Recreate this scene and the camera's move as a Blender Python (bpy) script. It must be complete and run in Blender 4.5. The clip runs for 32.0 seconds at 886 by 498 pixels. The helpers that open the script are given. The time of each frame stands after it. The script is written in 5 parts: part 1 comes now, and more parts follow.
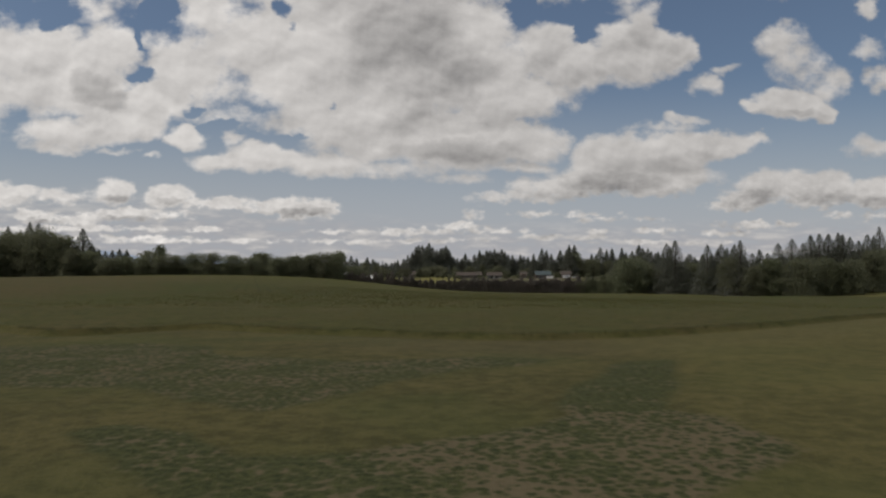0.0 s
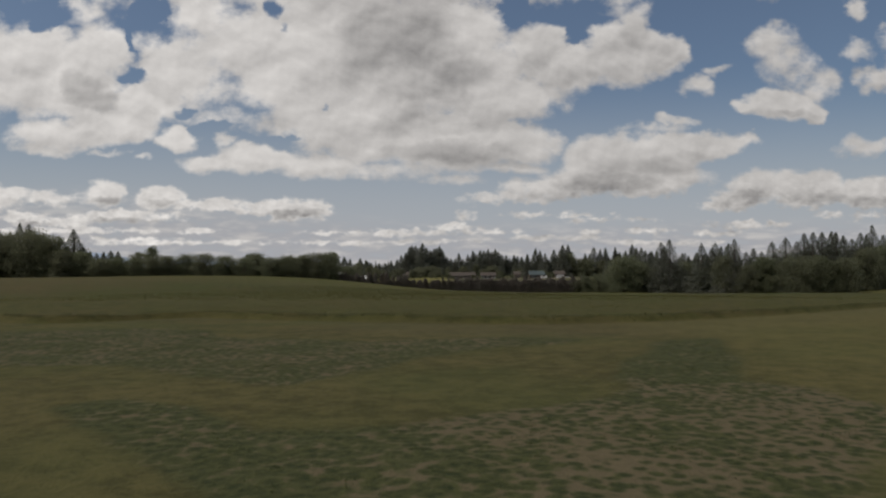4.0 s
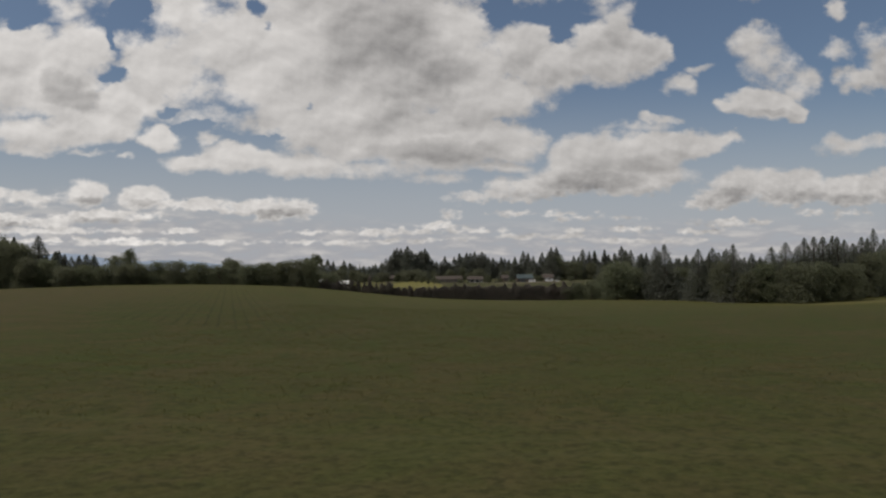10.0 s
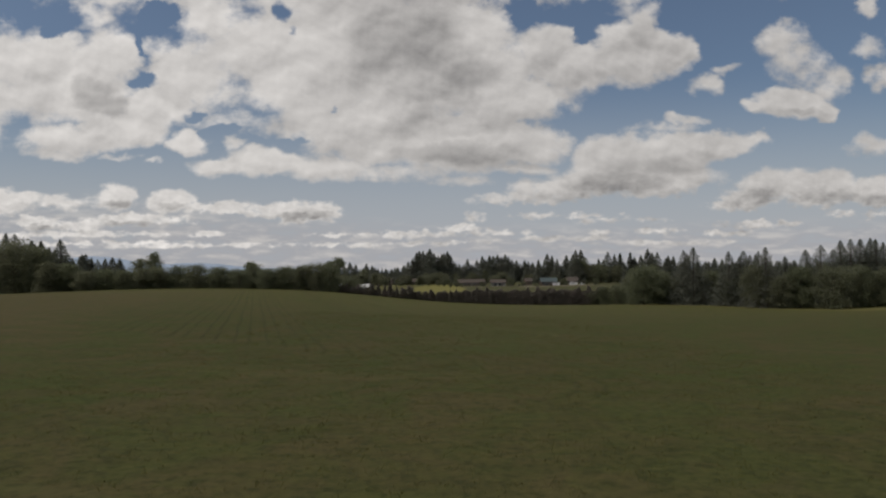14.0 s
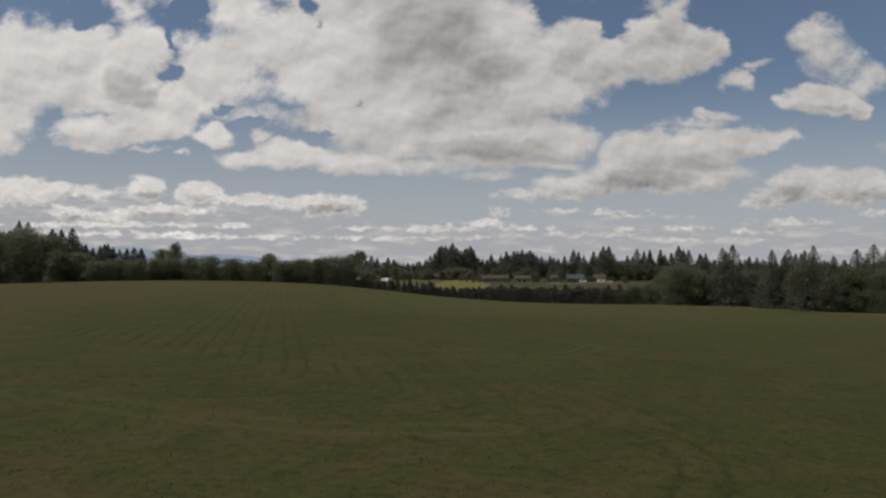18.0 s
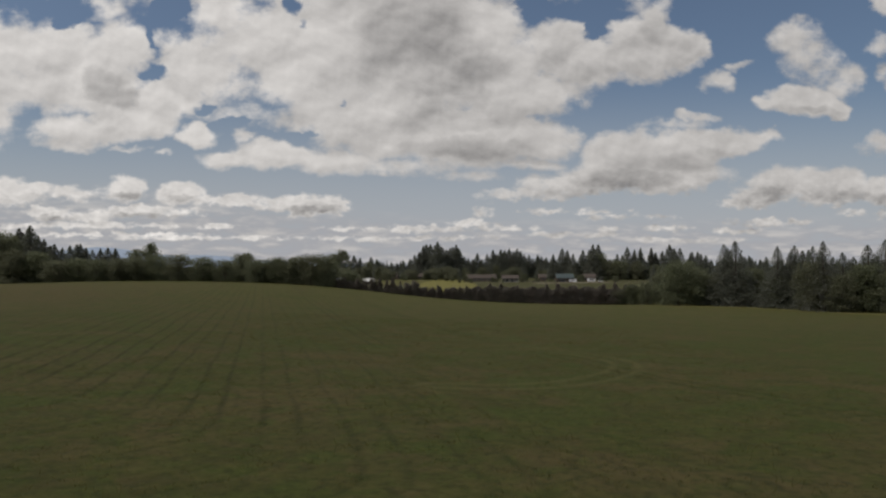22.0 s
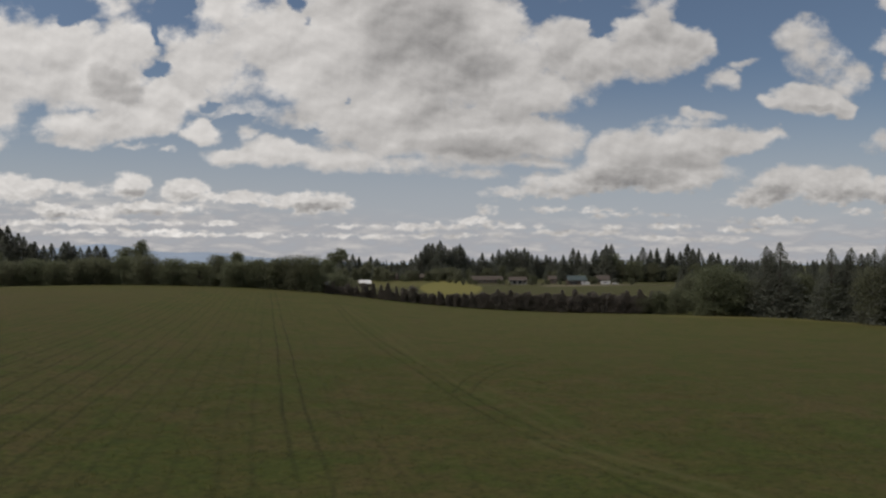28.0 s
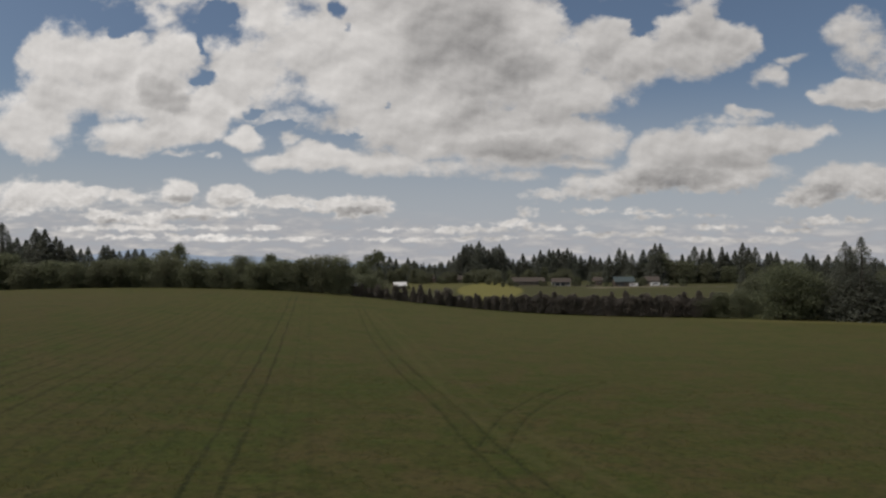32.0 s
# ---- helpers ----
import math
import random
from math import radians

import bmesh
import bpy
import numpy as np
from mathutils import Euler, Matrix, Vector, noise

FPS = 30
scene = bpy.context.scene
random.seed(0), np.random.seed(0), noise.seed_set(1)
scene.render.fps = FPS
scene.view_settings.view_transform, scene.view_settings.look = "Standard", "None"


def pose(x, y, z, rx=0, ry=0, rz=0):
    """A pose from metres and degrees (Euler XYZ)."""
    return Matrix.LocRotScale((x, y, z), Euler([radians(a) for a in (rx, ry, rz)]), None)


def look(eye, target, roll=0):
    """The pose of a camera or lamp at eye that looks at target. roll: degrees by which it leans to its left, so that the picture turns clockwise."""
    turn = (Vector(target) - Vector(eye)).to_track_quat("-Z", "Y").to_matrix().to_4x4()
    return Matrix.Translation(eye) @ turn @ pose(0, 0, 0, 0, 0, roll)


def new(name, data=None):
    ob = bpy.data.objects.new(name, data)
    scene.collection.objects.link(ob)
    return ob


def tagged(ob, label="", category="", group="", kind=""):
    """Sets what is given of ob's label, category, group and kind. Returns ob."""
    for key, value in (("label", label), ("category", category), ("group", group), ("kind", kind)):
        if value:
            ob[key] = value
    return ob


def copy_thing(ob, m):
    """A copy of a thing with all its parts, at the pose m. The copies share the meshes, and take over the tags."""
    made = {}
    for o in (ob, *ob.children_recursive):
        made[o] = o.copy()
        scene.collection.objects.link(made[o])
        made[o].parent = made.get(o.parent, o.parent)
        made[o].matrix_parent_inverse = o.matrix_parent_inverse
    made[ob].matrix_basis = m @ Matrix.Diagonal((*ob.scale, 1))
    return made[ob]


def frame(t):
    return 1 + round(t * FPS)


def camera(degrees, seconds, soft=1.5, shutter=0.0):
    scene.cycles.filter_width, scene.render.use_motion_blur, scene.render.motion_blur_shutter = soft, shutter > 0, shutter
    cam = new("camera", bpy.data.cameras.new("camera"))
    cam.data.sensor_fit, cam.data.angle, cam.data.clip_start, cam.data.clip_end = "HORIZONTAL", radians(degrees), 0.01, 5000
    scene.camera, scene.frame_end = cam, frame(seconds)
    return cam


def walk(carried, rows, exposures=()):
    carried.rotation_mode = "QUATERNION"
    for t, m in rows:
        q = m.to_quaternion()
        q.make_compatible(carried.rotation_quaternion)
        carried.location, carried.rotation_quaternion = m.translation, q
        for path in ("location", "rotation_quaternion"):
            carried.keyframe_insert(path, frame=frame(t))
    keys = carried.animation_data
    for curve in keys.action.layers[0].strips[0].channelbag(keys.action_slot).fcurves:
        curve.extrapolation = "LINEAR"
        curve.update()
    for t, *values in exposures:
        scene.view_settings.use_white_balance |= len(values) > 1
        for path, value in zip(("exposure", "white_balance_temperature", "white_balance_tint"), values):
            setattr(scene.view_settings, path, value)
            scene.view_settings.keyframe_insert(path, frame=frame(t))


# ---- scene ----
cam = camera(65.4, 32.0, soft=2.4)

# seconds, place in metres, then yaw to the left, pitch up and roll in degrees
PATH = [
    (0, 0.00, 0.00, 2.19, -1.15, 1.50, -0.21),
    (0.5, -0.12, 0.11, 2.11, -1.85, 1.55, -0.20),
    (1, -0.25, 0.16, 2.00, -2.31, 1.54, -0.22),
    (1.5, -0.40, 0.25, 1.86, -2.63, 1.54, -0.20),
    (2, -0.53, 0.49, 1.68, -2.61, 1.50, -0.18),
    (2.5, -0.70, 0.70, 1.54, -2.19, 1.48, -0.17),
    (4.5, -0.64, 2.30, 1.52, -1.31, 1.59, -0.70),
    (5, 0.08, 3.61, 1.63, -0.27, 1.50, -1.01),
    (5.5, 1.00, 5.24, 1.78, 0.94, 1.46, -1.60),
    (6, 1.73, 6.50, 2.04, 2.14, 1.43, -1.78),
    (6.5, 1.98, 7.18, 2.25, 0.46, 1.42, -1.66),
    (7, 1.73, 8.50, 2.65, -1.88, 1.40, -1.15),
    (7.5, 1.25, 10.09, 2.80, -3.69, 1.49, -0.70),
    (8, 0.96, 11.92, 2.89, -3.77, 1.48, -0.56),
    (8.5, 0.58, 13.78, 3.01, -2.96, 1.44, -0.53),
    (9, 0.18, 15.88, 3.82, -2.48, 1.36, -0.54),
    (9.5, -0.11, 17.77, 4.97, -2.47, 1.31, -0.51),
    (10, -0.26, 19.28, 5.94, -2.95, 1.48, -0.70),
    (10.5, -0.20, 20.45, 6.56, -3.44, 1.59, -0.66),
    (11, 0.10, 21.35, 6.94, -3.62, 1.65, -0.60),
    (11.5, 0.61, 22.10, 7.07, -3.61, 1.69, -0.59),
    (12, 1.15, 22.79, 7.02, -2.15, 1.78, -0.49),
    (12.5, 1.24, 23.53, 6.87, -0.56, 1.84, -0.53),
    (13, 1.17, 24.40, 6.74, -0.06, 1.90, -0.65),
    (13.5, 1.27, 25.36, 6.71, -0.53, 1.76, -0.67),
    (14, 1.40, 26.57, 6.70, -0.98, 1.70, -0.74),
    (14.5, 1.57, 28.09, 6.68, -0.90, 1.65, -0.84),
    (15, 1.76, 29.94, 6.64, -0.10, 1.58, -0.88),
    (15.5, 1.94, 32.01, 6.63, 0.77, 1.50, -0.59),
    (17.5, 2.33, 42.42, 7.05, 1.82, 1.26, 0.04),
    (18, 2.03, 44.92, 6.93, 0.97, 1.25, 0.09),
    (18.5, 1.73, 47.46, 6.73, 0.61, 1.23, 0.23),
    (19, 1.47, 50.07, 6.51, 0.85, 1.27, 0.08),
    (19.5, 1.44, 52.73, 6.46, 0.77, 1.27, 0.02),
    (20, 1.43, 55.46, 6.42, 0.43, 1.28, -0.02),
    (20.5, 1.44, 58.22, 6.32, -0.09, 1.29, -0.02),
    (21, 1.46, 61.02, 6.15, -0.21, 1.30, -0.02),
    (21.5, 1.36, 64.00, 6.07, -0.28, 1.29, -0.04),
    (22, 1.29, 67.10, 6.07, -0.33, 1.28, -0.09),
    (22.5, 1.29, 70.33, 6.14, 0.44, 1.23, 0.07),
    (23, 1.31, 73.60, 6.29, 0.77, 1.18, 0.22),
    (23.5, 1.40, 76.86, 6.40, 0.74, 1.15, 0.29),
    (24, 1.50, 80.11, 6.49, 0.74, 1.13, 0.32),
    (24.5, 1.59, 83.38, 6.63, 0.91, 1.13, 0.36),
    (25, 1.66, 86.68, 6.78, 1.06, 1.13, 0.50),
    (25.5, 1.68, 90.01, 6.96, 0.88, 1.11, 0.53),
    (27.5, 2.40, 104.52, 8.46, 0.98, 1.07, 0.12),
    (28, 2.41, 107.62, 8.39, -0.01, 1.09, 0.11),
    (28.5, 2.47, 110.61, 8.23, 0.02, 1.11, 0.06),
    (29, 2.54, 113.55, 8.03, 0.28, 1.13, 0.09),
    (29.5, 2.58, 116.52, 7.82, 0.50, 1.17, 0.06),
    (30, 2.61, 119.53, 7.65, 0.62, 1.18, 0.10),
    (30.5, 2.72, 122.59, 7.51, 0.41, 1.20, 0.12),
    (31, 2.99, 125.63, 7.35, 1.15, 1.23, -0.04),
    (31.5, 3.38, 128.67, 7.21, 2.60, 1.28, -0.18),
    (32, 3.80, 131.75, 7.07, 3.34, 1.33, -0.19),
]


def flown(x, y, z, yaw, pitch, roll):
    return pose(x, y, z, 90 + pitch, 0, yaw) @ pose(0, 0, 0, 0, 0, roll)


walk(cam, [(t, flown(*row)) for t, *row in PATH])
scene.view_settings.exposure = 0.0

# ---- sky, clouds and sun ----
SUN_ELEVATION, SUN_AZIMUTH = radians(56), radians(-110)

world = bpy.data.worlds.new("sky")
scene.world = world
world.use_nodes = True
wt = world.node_tree
wt.nodes.clear()


def knot(tree, kind, **inputs):
    n = tree.nodes.new(kind)
    for key, value in inputs.items():
        n.inputs[key.replace("_", " ")].default_value = value
    return n


def plug(tree, socket, value):
    if isinstance(value, bpy.types.NodeSocket):
        tree.links.new(value, socket)
    else:
        socket.default_value = value


def calc(tree, op, a, b=0.0, c=0.0, clamp=False):
    n = tree.nodes.new("ShaderNodeMath")
    n.operation, n.use_clamp = op, clamp
    for socket, value in zip(n.inputs, (a, b, c)):
        plug(tree, socket, value)
    return n.outputs[0]


def ramp(tree, value, low, high, to_low=0.0, to_high=1.0):
    n = tree.nodes.new("ShaderNodeMapRange")
    n.interpolation_type = "SMOOTHSTEP"
    for socket, v in zip(n.inputs, (value, low, high, to_low, to_high)):
        plug(tree, socket, v)
    return n.outputs[0]


def blend(tree, factor, a, b):
    n = tree.nodes.new("ShaderNodeMix")
    n.data_type = "RGBA"
    plug(tree, n.inputs[0], factor)
    for socket, value in zip((n.inputs[6], n.inputs[7]), (a, b)):
        plug(tree, socket, value if isinstance(value, bpy.types.NodeSocket) else (*value, 1.0))
    return n.outputs[2]


def grain(tree, vector, scale, detail=4.0, rough=0.55, warp=0.0):
    n = tree.nodes.new("ShaderNodeTexNoise")
    plug(tree, n.inputs["Vector"], vector)
    n.inputs["Scale"].default_value, n.inputs["Detail"].default_value = scale, detail
    n.inputs["Roughness"].default_value, n.inputs["Distortion"].default_value = rough, warp
    return n.outputs["Fac"]


def triple(tree, x, y, z=0.0):
    n = tree.nodes.new("ShaderNodeCombineXYZ")
    for socket, value in zip(n.inputs, (x, y, z)):
        plug(tree, socket, value)
    return n.outputs[0]


# Clouds: (across, up, half width, half height, thickness), as slopes from straight ahead
CLOUDS, GAPS, GREY_BASES = [], [], []


def cumulus(*lobes):
    CLOUDS.extend(lobes)


cumulus(  # main bank
    (-0.267, 0.336, 0.105, 0.0740, 1.10),
    (-0.323, 0.279, 0.080, 0.0573, 0.90),
    (-0.203, 0.263, 0.105, 0.0575, 1.10),
    (-0.072, 0.337, 0.132, 0.0913, 1.60),
    (0.026, 0.338, 0.099, 0.0833, 1.60),
    (-0.138, 0.304, 0.114, 0.0826, 1.40),
    (0.084, 0.297, 0.083, 0.0625, 1.30),
    (0.167, 0.318, 0.052, 0.0418, 1.20),
    (-0.024, 0.263, 0.124, 0.0580, 1.40),
    (0.108, 0.247, 0.075, 0.0458, 1.20),
    (0.225, 0.287, 0.059, 0.0419, 1.10),
    (-0.073, 0.222, 0.115, 0.0495, 1.20),
    (-0.170, 0.419, 0.139, 0.0663, 1.20),
    (-0.323, 0.377, 0.032, 0.0493, 0.80),
)
cumulus(  # eastern arm
    (0.293, 0.304, 0.068, 0.0378, 1.10),
    (0.352, 0.319, 0.042, 0.0287, 1.00),
    (0.319, 0.360, 0.027, 0.0354, 0.80),
    (0.277, 0.338, 0.042, 0.0252, 0.90),
    (0.276, 0.272, 0.042, 0.0151, 0.60),
    (0.382, 0.323, 0.019, 0.0169, 0.60),
    (0.208, 0.251, 0.034, 0.0150, 0.45),
    (0.303, 0.398, 0.034, 0.0338, 0.50),
)
cumulus(  # underside
    (0.025, 0.180, 0.124, 0.0512, 1.40),
    (0.116, 0.184, 0.071, 0.0398, 1.30),
    (0.166, 0.180, 0.046, 0.0283, 1.00),
    (-0.057, 0.181, 0.090, 0.0370, 1.20),
    (-0.122, 0.197, 0.073, 0.0329, 1.00),
    (-0.171, 0.214, 0.065, 0.0312, 0.90),
    (-0.227, 0.160, 0.089, 0.0212, 0.90),
    (-0.299, 0.155, 0.052, 0.0146, 0.80),
    (-0.139, 0.152, 0.089, 0.0229, 0.90),
    (-0.033, 0.142, 0.090, 0.0164, 0.80),
    (0.033, 0.129, 0.066, 0.0099, 0.50),
    (-0.259, 0.218, 0.056, 0.0262, 0.80),
    (-0.283, 0.185, 0.019, 0.0147, 0.70),
    (0.140, 0.147, 0.050, 0.0133, 0.80),
)
cumulus(  # western cloud
    (-0.561, 0.306, 0.055, 0.0527, 1.00),
    (-0.466, 0.311, 0.044, 0.0505, 1.10),
    (-0.482, 0.262, 0.063, 0.0487, 1.20),
    (-0.561, 0.262, 0.063, 0.0566, 1.10),
    (-0.537, 0.201, 0.075, 0.0282, 1.00),
    (-0.442, 0.205, 0.075, 0.0259, 1.00),
    (-0.351, 0.193, 0.038, 0.0195, 1.00),
    (-0.403, 0.238, 0.056, 0.0285, 0.90),
    (-0.371, 0.291, 0.044, 0.0367, 0.80),
    (-0.399, 0.327, 0.024, 0.0204, 0.50),
    (-0.552, 0.172, 0.039, 0.0121, 0.70),
    (-0.486, 0.374, 0.032, 0.0204, 0.35),
    (-0.631, 0.286, 0.070, 0.0889, 1.10),
    (-0.677, 0.214, 0.078, 0.0562, 1.00),
    (-0.444, 0.169, 0.022, 0.0057, 0.45),
    (-0.404, 0.158, 0.014, 0.0040, 0.35),
)
cumulus(  # eastern cloud
    (0.274, 0.162, 0.072, 0.0350, 1.20),
    (0.350, 0.167, 0.076, 0.0318, 1.10),
    (0.418, 0.178, 0.064, 0.0202, 1.00),
    (0.257, 0.130, 0.093, 0.0266, 1.10),
    (0.181, 0.116, 0.075, 0.0166, 0.80),
    (0.332, 0.122, 0.076, 0.0217, 1.00),
    (0.392, 0.134, 0.059, 0.0184, 0.70),
    (0.115, 0.102, 0.083, 0.0083, 0.50),
    (0.469, 0.181, 0.034, 0.0084, 0.50),
    (0.334, 0.200, 0.042, 0.0075, 0.35),
    (0.368, 0.213, 0.020, 0.0067, 0.30),
    (0.232, 0.151, 0.034, 0.0208, 1.00),
)
cumulus(  # small eastern clouds
    (0.522, 0.237, 0.069, 0.0254, 1.20),
    (0.470, 0.235, 0.022, 0.0143, 1.00),
    (0.573, 0.229, 0.026, 0.0169, 1.00),
    (0.540, 0.294, 0.043, 0.0407, 0.42),
    (0.519, 0.330, 0.031, 0.0272, 0.36),
    (0.545, 0.332, 0.019, 0.0187, 0.30),
    (0.591, 0.271, 0.026, 0.0204, 0.33),
    (0.411, 0.268, 0.020, 0.0135, 0.40),
    (0.445, 0.288, 0.021, 0.0059, 0.25),
    (0.687, 0.277, 0.039, 0.0273, 1.00),
    (0.731, 0.307, 0.053, 0.0600, 1.00),
    (0.653, 0.314, 0.031, 0.0154, 0.50),
    (0.676, 0.175, 0.070, 0.0144, 0.50),
    (0.646, 0.377, 0.012, 0.0154, 0.25),
)
cumulus(  # low eastern clouds
    (0.493, 0.117, 0.051, 0.0252, 1.10),
    (0.553, 0.112, 0.069, 0.0269, 1.10),
    (0.468, 0.100, 0.051, 0.0184, 1.00),
    (0.588, 0.116, 0.043, 0.0253, 1.10),
    (0.665, 0.108, 0.070, 0.0237, 1.10),
    (0.744, 0.116, 0.052, 0.0272, 1.00),
    (0.429, 0.089, 0.026, 0.0084, 0.60),
    (0.814, 0.111, 0.062, 0.0298, 1.00),
    (0.826, 0.222, 0.062, 0.0514, 0.90),
)
cumulus(  # low western clouds
    (-0.450, 0.110, 0.030, 0.0194, 1.20),
    (-0.375, 0.103, 0.037, 0.0170, 1.10),
    (-0.536, 0.105, 0.059, 0.0120, 0.90),
    (-0.583, 0.109, 0.039, 0.0112, 0.90),
    (-0.315, 0.094, 0.056, 0.0089, 0.90),
    (-0.183, 0.086, 0.055, 0.0171, 1.30),
    (-0.236, 0.086, 0.027, 0.0122, 1.00),
    (-0.268, 0.093, 0.040, 0.0073, 0.70),
    (-0.419, 0.078, 0.083, 0.0105, 0.90),
    (-0.560, 0.075, 0.039, 0.0104, 1.00),
    (-0.630, 0.105, 0.054, 0.0208, 0.90),
    (-0.699, 0.102, 0.062, 0.0271, 0.90),
    (-0.505, 0.070, 0.047, 0.0072, 0.80),
    (0.065, 0.076, 0.016, 0.0091, 0.60),
    (0.040, 0.060, 0.030, 0.0058, 0.60),
)
cumulus(  # banks over the skyline
    (-0.505, 0.057, 0.142, 0.0048, 0.70),
    (-0.323, 0.056, 0.048, 0.0032, 0.60),
    (-0.139, 0.052, 0.057, 0.0033, 0.60),
    (-0.025, 0.051, 0.074, 0.0057, 0.70),
    (-0.107, 0.038, 0.130, 0.0033, 0.50),
    (-0.347, 0.039, 0.128, 0.0032, 0.50),
    (0.098, 0.052, 0.041, 0.0041, 0.50),
    (0.247, 0.051, 0.018, 0.0050, 0.60),
    (0.331, 0.052, 0.029, 0.0050, 0.60),
    (0.273, 0.069, 0.050, 0.0033, 0.30),
    (0.189, 0.077, 0.058, 0.0033, 0.25),
    (0.484, 0.060, 0.051, 0.0067, 0.60),
    (0.630, 0.073, 0.052, 0.0059, 0.50),
    (0.433, 0.048, 0.034, 0.0042, 0.50),
    (-0.466, 0.044, 0.126, 0.0032, 0.50),
    (0.040, 0.040, 0.082, 0.0033, 0.50),
    (0.189, 0.043, 0.067, 0.0033, 0.40),
    (0.348, 0.035, 0.076, 0.0033, 0.40),
)
cumulus(  # overhead
    (-0.387, 0.475, 0.267, 0.0906, 0.90),
    (0.036, 0.488, 0.353, 0.1092, 1.50),
    (0.527, 0.485, 0.227, 0.0685, 0.60),
)
GAPS.extend((
    (-0.210, 0.376, 0.013, 0.0165, 1.00),
    (-0.192, 0.343, 0.008, 0.0074, 1.00),
    (-0.409, 0.280, 0.019, 0.0114, 1.00),
    (-0.387, 0.372, 0.021, 0.0147, 1.00),
    (-0.333, 0.231, 0.018, 0.0065, 1.00),
    (-0.298, 0.204, 0.022, 0.0065, 1.00),
    (-0.227, 0.191, 0.040, 0.0033, 1.00),
    (-0.134, 0.238, 0.010, 0.0049, 1.00),
    (-0.541, 0.361, 0.019, 0.0081, 1.00),
    (0.132, 0.376, 0.023, 0.0167, 1.00),
    (0.218, 0.337, 0.010, 0.0117, 1.00),
    (-0.423, 0.336, 0.006, 0.0179, 1.00),
))
GREY_BASES.extend((
    (-0.031, 0.338, 0.095, 0.0873, 0.50),
    (0.009, 0.280, 0.099, 0.0373, 0.42),
    (-0.089, 0.296, 0.041, 0.0496, 0.22),
    (-0.024, 0.201, 0.057, 0.0289, 0.25),
    (0.033, 0.168, 0.099, 0.0198, 0.45),
    (0.058, 0.201, 0.074, 0.0099, 0.22),
    (0.115, 0.151, 0.062, 0.0074, 0.25),
    (-0.478, 0.262, 0.033, 0.0276, 0.55),
    (-0.454, 0.239, 0.024, 0.0211, 0.40),
    (-0.572, 0.262, 0.035, 0.0323, 0.22),
    (0.273, 0.123, 0.084, 0.0150, 0.42),
    (0.349, 0.138, 0.051, 0.0117, 0.22),
))
GREY_BASES.extend((
    (0.341, 0.153, 0.059, 0.0075, 0.14),
    (0.476, 0.100, 0.034, 0.0101, 0.30),
    (0.596, 0.099, 0.052, 0.0084, 0.25),
    (0.560, 0.224, 0.039, 0.0068, 0.25),
    (-0.183, 0.080, 0.042, 0.0073, 0.55),
    (-0.449, 0.102, 0.022, 0.0064, 0.50),
    (-0.373, 0.098, 0.022, 0.0057, 0.45),
    (-0.556, 0.067, 0.035, 0.0048, 0.40),
    (-0.211, 0.209, 0.048, 0.0082, 0.16),
    (0.665, 0.095, 0.043, 0.0068, 0.25),
    (-0.426, 0.071, 0.047, 0.0040, 0.35),
    (-0.513, 0.214, 0.047, 0.0113, 0.16),
))


